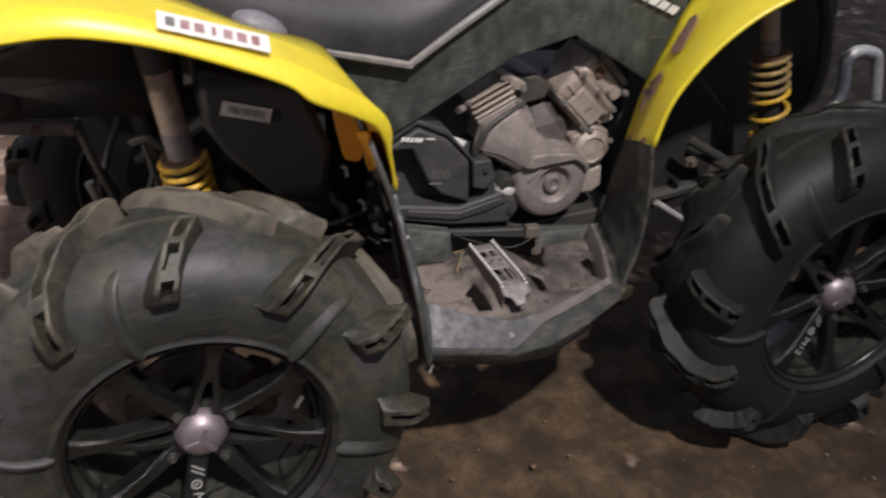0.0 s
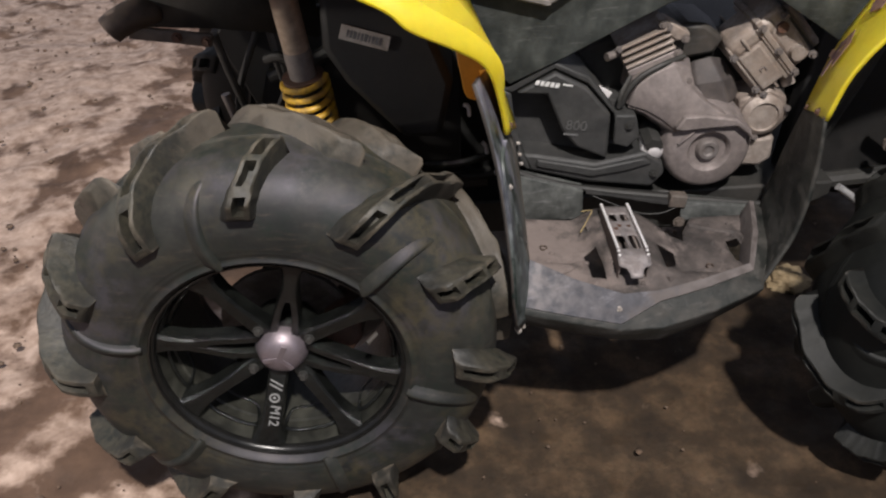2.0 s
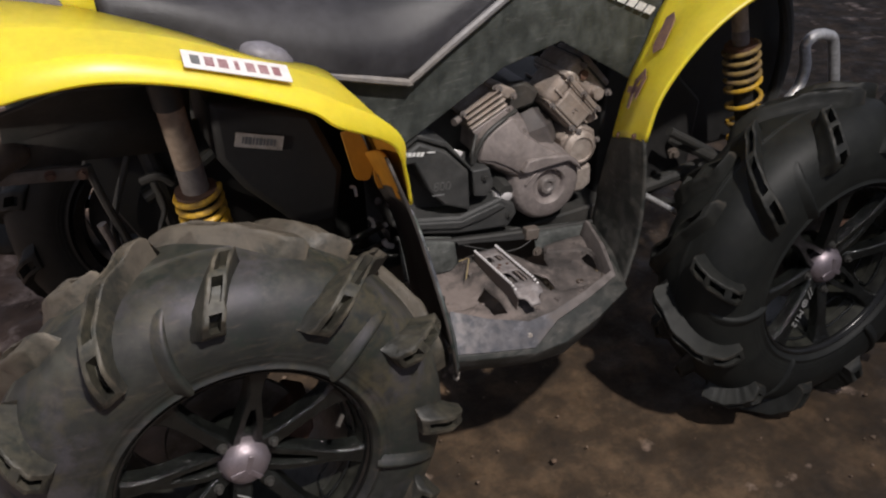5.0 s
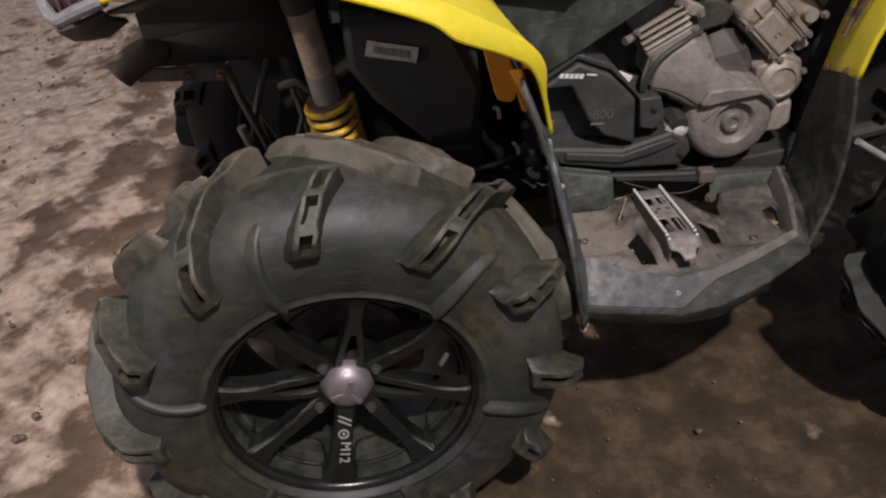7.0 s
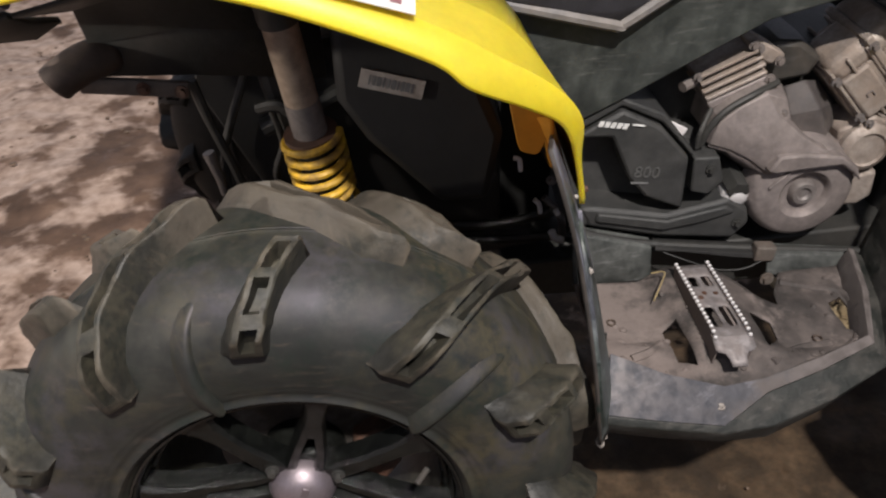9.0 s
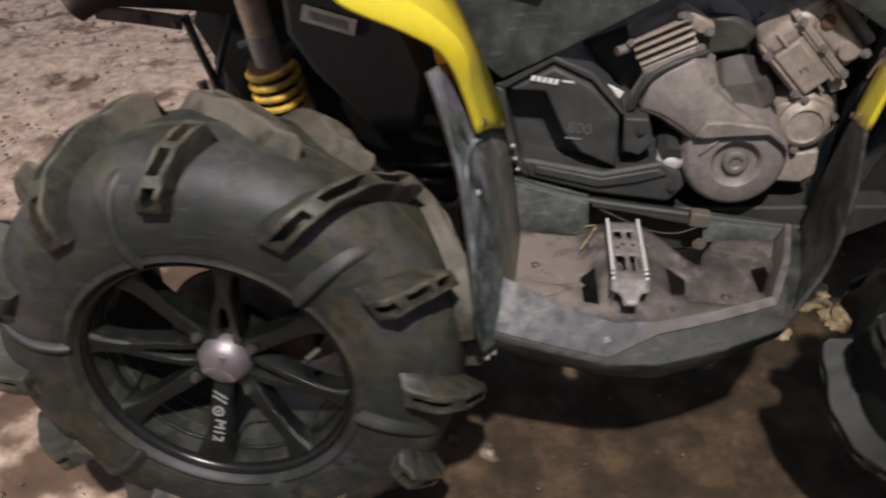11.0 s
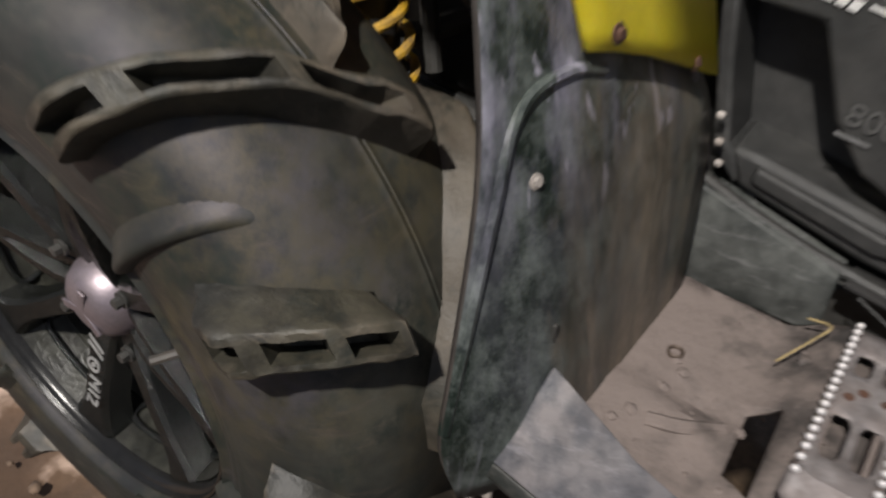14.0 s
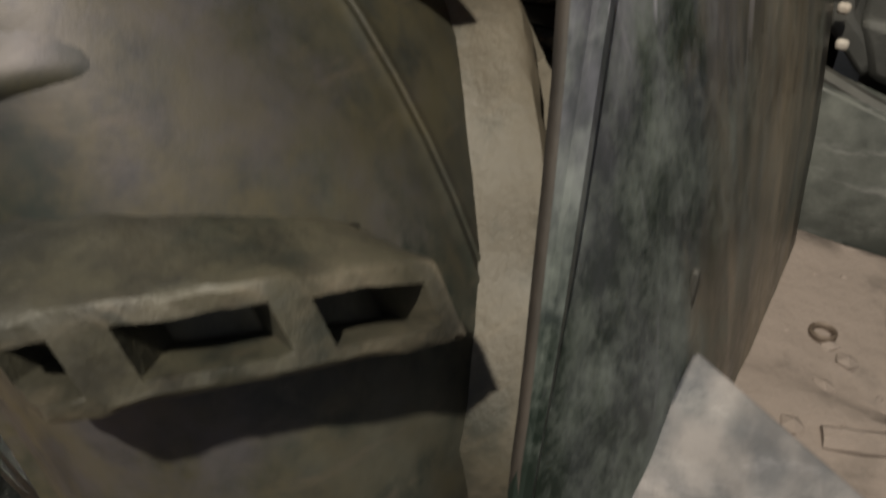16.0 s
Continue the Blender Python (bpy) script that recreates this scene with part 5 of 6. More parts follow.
part("tank_cover", sheet([
    [(0.66, 0.374, 0.940), (0.67, 0.41, 1.01), (0.67, 0.50, 1.06), (0.67, 0.59, 1.07), (0.67, 0.68, 1.06), (0.67, 0.77, 1.01), (0.66, 0.806, 0.940)],
    [(0.80, 0.378, 0.950), (0.80, 0.42, 1.05), (0.80, 0.50, 1.11), (0.80, 0.59, 1.12), (0.80, 0.68, 1.11), (0.80, 0.76, 1.05), (0.80, 0.802, 0.950)],
    [(1.01, 0.385, 0.900), (1.02, 0.43, 1.02), (1.02, 0.50, 1.10), (1.02, 0.59, 1.11), (1.02, 0.68, 1.10), (1.02, 0.75, 1.02), (1.01, 0.795, 0.900)],
    [(1.28, 0.40, 0.985), (1.28, 0.43, 1.00), (1.28, 0.50, 1.04), (1.28, 0.59, 1.05), (1.28, 0.68, 1.04), (1.28, 0.75, 1.00), (1.28, 0.78, 0.985)],
    [(1.45, 0.40, 0.965), (1.45, 0.44, 0.97), (1.45, 0.50, 0.98), (1.45, 0.59, 0.985), (1.45, 0.68, 0.98), (1.45, 0.74, 0.97), (1.45, 0.78, 0.965)],
], 4, 4), M_BLACK, quad, "black plastic tank cover", 45, solid=0.005)
bm = bmesh.new()
bmesh.ops.create_uvsphere(bm, u_segments=24, v_segments=14, radius=1)
for v in bm.verts:
    v.co *= 1 + 0.08 * noise.noise(v.co * 2.1)
part("seat_latch", moved(bm, Matrix.Translation((0.185, 0.330, 0.905)) @ Matrix.Rotation(0.45, 4, "Y") @ Matrix.Diagonal((0.045, 0.030, 0.022, 1))), M_FRAME_GREY, quad, "dusty blue-grey rubber latch")
part("tail_cowl", sheet([
    [(x, 0.332, z), (x, 0.340, z + 0.045), (x, 0.40, z + 0.075), (x, 0.59, z + 0.080), (x, 0.78, z + 0.075), (x, 0.84, z + 0.045), (x, 0.848, z)] for x, z in ((-0.230, 1.040), (-0.140, 1.030), (-0.046, 1.000))
], 4, 3), M_YELLOW, quad, "yellow tail cowl behind the seat", 45, solid=0.005)
part("rear_panel", prism([(-0.210, 1.028), (-0.085, 1.014), (-0.092, 1.033), (-0.132, 1.047), (-0.200, 1.052)], 0.322, 0.345), M_FRAME_GREY, quad, "grey plastic tail panel", bevel=0.004)

# ---- tail lamp, silencer, rear frame ----
tail = part("tail_lamp", facets([
    [(-0.200, 0.150, 0.938), (-0.206, 0.200, 0.915), (-0.214, 0.300, 0.880)],
    [(-0.234, 0.158, 0.926), (-0.238, 0.205, 0.895), (-0.246, 0.300, 0.862)],
    [(-0.266, 0.172, 0.916), (-0.268, 0.225, 0.886), (-0.274, 0.310, 0.856)],
    [(-0.282, 0.200, 0.955), (-0.292, 0.260, 0.930), (-0.300, 0.340, 0.900)],
    [(-0.282, 0.200, 1.005), (-0.292, 0.260, 1.000), (-0.300, 0.340, 0.990)],
]), M_DARK, quad, "grey-framed tail lamp under the fender end", 25, solid=0.008, bevel=0.002)
part("lamp_frame", tube([(-0.190, 0.130, 0.957), (-0.228, 0.140, 0.945), (-0.258, 0.152, 0.935), (-0.272, 0.170, 0.955), (-0.279, 0.185, 0.995), (-0.272, 0.190, 1.020)], 0.0085, 10, 5), M_FRAME_GREY, tail, "violet-grey lamp frame")
part("lens", facets([[(-0.205, 0.150, 1.010), (-0.205, 0.146, 0.946)], [(-0.238, 0.160, 1.012), (-0.236, 0.152, 0.936)], [(-0.268, 0.180, 1.012), (-0.266, 0.166, 0.928)]]), M_RED, tail, "dark red lens", solid=0.006)
for k in range(3):
    part("lens_rib", tube([(-0.222 - 0.014 * k, 0.150 + 0.004 * k, 1.008), (-0.221 - 0.014 * k, 0.146 + 0.004 * k, 0.940)], 0.0022, 6, 0), M_RED, tail)
part("tail_underside", prism([(-0.24, 0.93), (-0.10, 0.95), (-0.02, 0.95), (-0.02, 0.80), (-0.12, 0.80), (-0.20, 0.835)], 0.44, 0.80), M_PANEL, quad, bevel=0.01)
part("fender_liner", facets([
    [(-0.196, 0.150, 0.936), (-0.210, 0.330, 0.880), (-0.222, 0.380, 0.820), (-0.222, 0.386, 0.775)],
    [(-0.110, 0.150, 0.955), (-0.110, 0.330, 0.905), (-0.110, 0.392, 0.830), (-0.110, 0.398, 0.765)],
    [(0.060, 0.150, 0.940), (0.060, 0.340, 0.890), (0.060, 0.402, 0.810), (0.060, 0.408, 0.745)],
]), M_DARK, quad, "black plastic liner under the fender", 30, solid=0.005)
ex = part("exhaust", tube([(-0.268, 0.356, 0.780), (-0.256, 0.360, 0.788), (-0.232, 0.374, 0.798), (-0.205, 0.400, 0.800)], (0.0215, 0.023), 24, 4, cap=False), M_EXHAUST, quad, "brown dusty exhaust tip", solid=0.004)
part("exhaust_plug", tube([(-0.252, 0.364, 0.790), (-0.242, 0.370, 0.795)], 0.0195, 20, 0), M_DARK, ex)
part("tail_bracket", facets([[(-0.245, 0.372, 0.781), (-0.246, 0.372, 0.760)], [(-0.18, 0.382, 0.770), (-0.18, 0.382, 0.748)], [(-0.115, 0.390, 0.758), (-0.118, 0.390, 0.736)]]), M_BRACKET, quad, "dusty metal bracket", solid=0.010, bevel=0.002)
for c in ((-0.170, 0.376, 0.758), (-0.125, 0.382, 0.748)):
    part("bracket_bolt", bolt(c, 0.006, 0.006), M_RUST, quad)
for k, (pts, r) in enumerate((
    ([(-0.05, 0.44, 0.90), (-0.02, 0.44, 0.74), (0.02, 0.42, 0.50), (0.05, 0.42, 0.40)], 0.016),
    ([(0.25, 0.46, 0.85), (0.10, 0.45, 0.72), (-0.04, 0.44, 0.66)], 0.014),
    ([(-0.03, 0.46, 0.70), (0.06, 0.42, 0.62), (0.10, 0.40, 0.48)], 0.010),
    ([(0.35, 0.45, 0.44), (0.10, 0.44, 0.42), (-0.10, 0.46, 0.44)], 0.018),
    ([(0.40, 0.46, 0.40), (0.90, 0.46, 0.40), (1.30, 0.46, 0.44)], 0.018),
    ([(0.95, 0.46, 0.42), (1.05, 0.46, 0.70), (1.10, 0.46, 0.92)], 0.018),
    ([(1.10, 0.46, 0.92), (1.35, 0.46, 0.90), (1.45, 0.46, 0.70), (1.40, 0.46, 0.42)], 0.016),
)):
    part("frame_tube", tube(pts, r, 10), M_DARK, quad)
    part("frame_tube", tube([(x, TRACK - y, z) for x, y, z in pts], r, 10), M_DARK, quad)
part("airbox", prism([(0.075, 0.865), (0.24, 0.815), (0.285, 0.70), (0.265, 0.60), (0.20, 0.60), (0.11, 0.70), (0.075, 0.76)], 0.296, 0.50, 0.03), M_MATT_BLACK, quad, "black airbox housing", bevel=0.012)
lm = frame_of((0.1065, 0.2925, 0.7865), (0.074, 0.0, -0.022), (0.0, 0.0, 1.0))
lab = part("sticker", block((0.039, 0.012, 0), (0.078, 0.024, 0.002)), M_LABEL, quad, "dusty label with a row of bars", at=lm @ pose(0, -0.005, 0.001))
for k in range(10):
    part("print_bar", block((0.012 + 0.0058 * k, 0.012, 0.0014), (0.0022 + 0.0016 * (k % 3), 0.012, 0.0008)), M_PRINT_GREY, lab)
part("frame_panel", prism([(-0.128, 0.728), (-0.077, 0.611), (-0.030, 0.500), (0.060, 0.440), (0.300, 0.440), (0.300, 0.780), (-0.100, 0.780)], 0.450, 0.462), M_MATT_BLACK, quad, "black panel behind the shock absorber", bevel=0.003)
part("inner_liner", facets([[(0.06, 0.60, 0.90), (0.06, 0.60, 0.45)], [(0.16, 0.58, 0.88), (0.16, 0.58, 0.35)], [(0.40, 0.56, 0.86), (0.40, 0.56, 0.35)]]), M_DARK, quad, solid=0.006)
part("drive_housing", moved(lathe([(-0.10, 0.0), (-0.10, 0.05), (-0.06, 0.09), (0.06, 0.09), (0.10, 0.05), (0.10, 0.0)], 28), Matrix.Translation((0.0, 0.59, 0.40))), M_DARK, quad)
for x in (0.0, WHEEL_BASE):
    part("axle_shaft", tube([(x, 0.14, HUB_Z), (x, 0.36, 0.385), (x, 0.82, 0.385), (x, 1.04, HUB_Z)], 0.014, 12, 3), M_DARK, quad)
    for s in (1, -1):
        for (xa, xb, za, zb) in ((x - 0.10, x - 0.02, 0.36, 0.33), (x + 0.12, x + 0.02, 0.36, 0.33), (x - 0.09, x - 0.01, 0.52, 0.47), (x + 0.10, x + 0.01, 0.52, 0.47)):
            pts = [(xa, 0.46, za), ((xa + xb) / 2, 0.34, (za + zb) / 2 + 0.01), (xb, 0.20, zb)]
            if s < 0:
                pts = [(px, TRACK - py, pz) for px, py, pz in pts]
            part("suspension_arm", tube(pts, 0.013, 10, 4), M_DARK, quad)
        bm = prism([(x - 0.05, 0.30), (x + 0.05, 0.30), (x + 0.045, 0.44), (x + 0.02, 0.50), (x - 0.02, 0.50), (x - 0.045, 0.44)], 0.16, 0.22, 0.1)
        if s < 0:
            bm = moved(bm, Matrix.Translation((0, TRACK, 0)) @ Matrix.Diagonal((1, -1, 1, 1)))
        part("wheel_knuckle", bm, M_DARK, quad, bevel=0.006)
# cables and links behind the shock absorber
for pts, r in (([(-0.010, 0.43, 0.850), (-0.045, 0.43, 0.760), (-0.098, 0.43, 0.634), (-0.100, 0.42, 0.56)], 0.006), ([(-0.040, 0.42, 0.700), (-0.010, 0.41, 0.708), (0.010, 0.41, 0.690)], 0.008), ([(-0.020, 0.41, 0.700), (-0.012, 0.41, 0.650), (-0.028, 0.41, 0.600), (-0.010, 0.42, 0.540)], 0.005), ([(-0.115, 0.40, 0.755), (-0.105, 0.41, 0.690), (-0.085, 0.42, 0.600), (-0.070, 0.42, 0.520)], 0.007)):
    part("cable", tube(pts, r, 8), M_DARK, quad)
part("brake_line_end", tube([(-0.118, 0.415, 0.640), (-0.110, 0.415, 0.600), (-0.108, 0.415, 0.570)], (0.0085, 0.005), 10, 3), M_STEEL, quad, "pale metal hose end")


def shock(top, bottom, spring_top, spring_bottom, radius, wire, upper, lower, body_r):
    top, bottom = Vector(top), Vector(bottom)
    st, sb = top.lerp(bottom, spring_top), top.lerp(bottom, spring_bottom)
    s = part("shock_absorber", tube([top, st], body_r, 24, 0), M_SHOCK, quad, "dusty metal shock absorber with yellow spring")
    part("upper_mount", tube([top.lerp(bottom, -0.02), top.lerp(bottom, 0.09)], body_r * 1.12, 24, 0), M_DARK, s)
    part("sleeve", tube([top.lerp(bottom, spring_top * 0.74), st], body_r * 1.04, 24, 0), M_STEEL, s)
    part("collar", tube([st.lerp(bottom, -0.015), st.lerp(bottom, 0.02)], radius * 0.95, 24, 0), M_RUST, s)
    part("damper_rod", tube([st, bottom], body_r * 1.2, 16, 0), M_MATT_BLACK, s, "dark dust sleeve round the damper rod")
    part("lower_seat", tube([sb, sb.lerp(bottom, 0.25)], radius * 1.05, 20, 0), M_DARK, s)
    mid = st.lerp(sb, upper[1])
    part("spring", coil(st, mid, radius, wire, upper[0], close=0), upper[2], s, "tightly wound spring")
    part("spring", coil(mid, sb, radius * 1.02, wire, lower[0]), lower[1], s, "open wound yellow spring")
    return s


shock((0.018, 0.302, 0.900), (0.064, 0.362, 0.455), 0.440, 0.95, 0.0370, 0.0054, (4.5, 0.36, M_SPRING), (4, M_SPRING), 0.0215)
# front: upper coils painted dark where the fender shades them
shock((1.165, 0.350, 0.900), (1.255, 0.325, 0.450), 0.300, 0.85, 0.0360, 0.0052, (3.6, 0.29, M_SPRING_SHADED), (4.6, M_SPRING), 0.017)

# hoses in front of the rear wheel, and clamps painted white as glints
for pts, r, mt in (([(0.20, 0.40, 0.50), (0.29, 0.37, 0.515), (0.36, 0.345, 0.548)], 0.008, M_RIM), ([(0.18, 0.41, 0.47), (0.29, 0.38, 0.480), (0.36, 0.345, 0.505)], 0.007, M_RIM), ([(0.36, 0.41, 0.53), (0.385, 0.405, 0.50), (0.392, 0.405, 0.46)], 0.006, M_RUBBER_PART)):
    part("hose", tube(pts, r, 8), mt, quad)
for pts, r in (([(0.300, 0.330, 0.648), (0.308, 0.329, 0.645), (0.310, 0.329, 0.628)], 0.0035), ([(0.333, 0.342, 0.572), (0.340, 0.340, 0.564), (0.342, 0.340, 0.550)], 0.0035), ([(0.360, 0.342, 0.516), (0.365, 0.340, 0.505), (0.377, 0.340, 0.499)], 0.0055), ([(0.364, 0.342, 0.552), (0.368, 0.340, 0.545)], 0.0040)):
    part("clamp_glint", tube(pts, r, 10, 4), M_WHITE, quad, "small hose clamp painted white for its glint")
for c in ((0.356, 0.344, 0.600), (0.376, 0.344, 0.590)):
    part("clamp_nut", bolt(c, 0.005, 0.006), M_STEEL, quad)

# ---- belt drive cover ----
cvt = part("belt_cover", prism([(0.371, 0.648), (0.457, 0.697), (0.521, 0.668), (0.574, 0.601), (0.611, 0.600), (0.621, 0.552), (0.664, 0.505), (0.679, 0.475), (0.657, 0.446), (0.535, 0.458), (0.422, 0.486), (0.397, 0.513), (0.378, 0.600)], 0.440, 0.52, 0.01), M_CVT, quad, "dark grey moulded belt drive cover", 28, bevel=0.004)
part("cover_rim", prism([(0.371, 0.648), (0.386, 0.641), (0.392, 0.600), (0.409, 0.522), (0.430, 0.500), (0.422, 0.486), (0.397, 0.513), (0.378, 0.600)], 0.386, 0.450, 0.0), M_CVT, cvt, "raised edge of the cover", 28, bevel=0.004)
part("cover_rim", prism([(0.371, 0.648), (0.457, 0.697), (0.521, 0.668), (0.574, 0.601), (0.568, 0.598), (0.519, 0.655), (0.460, 0.684), (0.388, 0.641)], 0.388, 0.450, 0.0), M_CVT, cvt, "raised edge of the cover", 28, bevel=0.004)
part("raised_plate", prism([(0.392, 0.643), (0.460, 0.682), (0.518, 0.652), (0.566, 0.598), (0.568, 0.507), (0.508, 0.533), (0.478, 0.569), (0.447, 0.640)], 0.382, 0.450, 0.03), M_CVT, cvt, "raised panel", 28, bevel=0.005)
part("lower_bar", prism([(0.409, 0.522), (0.434, 0.521), (0.544, 0.500), (0.640, 0.522), (0.672, 0.500), (0.679, 0.475), (0.657, 0.446), (0.535, 0.460), (0.422, 0.488)], 0.384, 0.450, 0.02), M_CVT, cvt, bevel=0.006)
part("bar_ledge", prism([(0.434, 0.514), (0.544, 0.492), (0.636, 0.512), (0.652, 0.500), (0.600, 0.484), (0.540, 0.474), (0.430, 0.499)], 0.378, 0.390, 0.05), M_CVT, cvt, bevel=0.003)
part("side_boss", prism([(0.570, 0.600), (0.610, 0.599), (0.622, 0.554), (0.600, 0.532), (0.572, 0.540)], 0.380, 0.450, 0.06), M_CVT, cvt, bevel=0.003)
for c in ((0.598, 0.378, 0.579), (0.656, 0.382, 0.478)):
    part("cover_bolt", bolt(c, 0.0055, 0.006), M_DARK, cvt)
oil = part("filler_cap", moved(lathe([(-0.014, 0.0), (-0.013, 0.008), (-0.008, 0.0155), (0.0, 0.0195), (0.006, 0.0198), (0.012, 0.018), (0.05, 0.016)], 28), Matrix.Translation((0.651, 0.398, 0.514)) @ Matrix.Rotation(0.35, 4, "X") @ Matrix.Diagonal((1.12, 0.8, 1.12, 1))), M_TOOTH, quad, "bright metal filler cap")
part("filler_neck", tube([(0.651, 0.386, 0.531), (0.648, 0.45, 0.545)], 0.0175, 6, 0), M_DARK, oil)
m = frame_of((0.4240, 0.3806, 0.6580), (0.052, 0.0, -0.009), (0.009, 0.0, 0.052))
for k in range(5):
    bm = block((0.005 + 0.0088 * k, 0.006, 0.0006), (0.0066, 0.0082, 0.0012))
    for v in bm.verts:
        v.co.x += (v.co.y - 0.006) * 0.25
    part("mark_bar", bm, M_PRINT_WHITE, cvt, "small white bar", at=m)
part("mark_line", block((0.058, 0.0095, 0.0006), (0.018, 0.0025, 0.0012)), M_PRINT_WHITE, cvt, at=m)
m8 = frame_of((0.4830, 0.3806, 0.5680), (0.052, 0.0, -0.006), (0.009, 0.0, 0.052))
words("800", "lettering", 0.026, m8, M_PRINT_DIM, cvt)
part("print_bar", block((0.012, -0.004, 0.0004), (0.026, 0.003, 0.001)), M_PRINT_GREY, cvt, at=m8)

# ---- engine ----
case = part("crank_case", prism([(0.600, 0.610), (0.606, 0.650), (0.630, 0.672), (0.668, 0.690), (0.704, 0.676), (0.716, 0.636), (0.756, 0.604), (0.803, 0.590), (0.826, 0.570), (0.826, 0.500), (0.800, 0.460), (0.740, 0.446), (0.690, 0.470), (0.672, 0.520), (0.680, 0.560), (0.625, 0.595)], 0.424, 0.60, 0.02), M_ALU, quad, "dusty cast aluminium crank case", 28, bevel=0.005)
# the arm swells from the upper flange down to the round cover
arm = part("clutch_arm", facets([
    [(0.594, 0.440, 0.600), (0.604, 0.440, 0.650), (0.628, 0.440, 0.674), (0.668, 0.440, 0.692), (0.706, 0.440, 0.676)],
    [(0.600, 0.402, 0.607), (0.611, 0.400, 0.645), (0.632, 0.398, 0.665), (0.667, 0.398, 0.683), (0.700, 0.402, 0.668)],
    [(0.628, 0.393, 0.601), (0.646, 0.388, 0.628), (0.666, 0.386, 0.642), (0.688, 0.388, 0.652), (0.712, 0.402, 0.636)],
    [(0.656, 0.388, 0.586), (0.678, 0.380, 0.606), (0.702, 0.378, 0.618), (0.722, 0.382, 0.622), (0.744, 0.404, 0.606)],
    [(0.682, 0.382, 0.566), (0.700, 0.376, 0.586), (0.730, 0.374, 0.594), (0.762, 0.378, 0.596), (0.790, 0.402, 0.586)],
    [(0.700, 0.394, 0.546), (0.712, 0.390, 0.560), (0.734, 0.390, 0.566), (0.770, 0.392, 0.566), (0.800, 0.406, 0.560)],
]), M_ALU, case, "smooth cast arm", 24, solid=0.006, bevel=0.004)
part("arm_flank", facets([[(0.598, 0.404, 0.606), (0.612, 0.440, 0.580)], [(0.628, 0.395, 0.600), (0.640, 0.440, 0.570)], [(0.656, 0.390, 0.585), (0.662, 0.440, 0.550)], [(0.684, 0.384, 0.564), (0.684, 0.440, 0.530)]]), M_ALU, case, "", 40, solid=0.005)
cover = moved(lathe([(0.030, 0.083), (0.000, 0.080), (-0.012, 0.074), (-0.017, 0.066), (-0.019, 0.040), (-0.016, 0.036), (-0.008, 0.033), (-0.006, 0.024), (-0.006, 0.0)], 56), Matrix.Translation((0.749, 0.395, 0.524)) @ Matrix.Rotation(radians(-6), 4, "Y"))
cc = part("clutch_cover", cover, M_ALU, case, "round cast clutch cover", 40)
boss = part("cover_boss", moved(lathe([(0.0, 0.0215), (-0.012, 0.0205), (-0.017, 0.017), (-0.017, 0.011), (-0.013, 0.008), (-0.013, 0.0)], 32), Matrix.Translation((0.749, 0.395, 0.524))), M_STEEL, case, "worn round boss", 40)
part("brow", prism([(0.676, 0.574), (0.690, 0.599), (0.725, 0.601), (0.786, 0.593), (0.815, 0.572), (0.826, 0.546), (0.812, 0.560), (0.788, 0.578), (0.730, 0.574), (0.690, 0.570)], 0.365, 0.410, 0.03), M_ALU, case, bevel=0.005)
part("cast_rib", block((0.706, 0.376, 0.555), (0.044, 0.006, 0.004), Matrix.Rotation(radians(-44), 4, "Y")), M_ALU, case, bevel=0.0015)
for c in ((0.629, 0.399, 0.629), (0.697, 0.396, 0.653), (0.660, 0.404, 0.676), (0.822, 0.400, 0.552), (0.690, 0.404, 0.480), (0.803, 0.392, 0.500)):
    part("case_bolt", bolt(c, 0.0040, 0.005), M_STEEL, case)
part("starter_cover", facets([
    [(0.702, 0.470, 0.650), (0.720, 0.452, 0.668), (0.745, 0.450, 0.676), (0.775, 0.470, 0.665)],
    [(0.700, 0.465, 0.625), (0.725, 0.430, 0.632), (0.765, 0.425, 0.640), (0.800, 0.460, 0.634)],
    [(0.718, 0.465, 0.590), (0.745, 0.425, 0.594), (0.780, 0.420, 0.600), (0.812, 0.460, 0.598)],
    [(0.755, 0.470, 0.566), (0.770, 0.440, 0.562), (0.790, 0.440, 0.564), (0.806, 0.470, 0.570)],
], ), M_RUBBER_PART, quad, "dusty dark rubber cover between the cylinders", 20, solid=0.006, bevel=0.004)
part("intake_boot", prism([(0.640, 0.705), (0.690, 0.742), (0.735, 0.738), (0.776, 0.708), (0.760, 0.675), (0.715, 0.668), (0.680, 0.660)], 0.455, 0.56, 0.12), M_BLACK, quad, bevel=0.008)


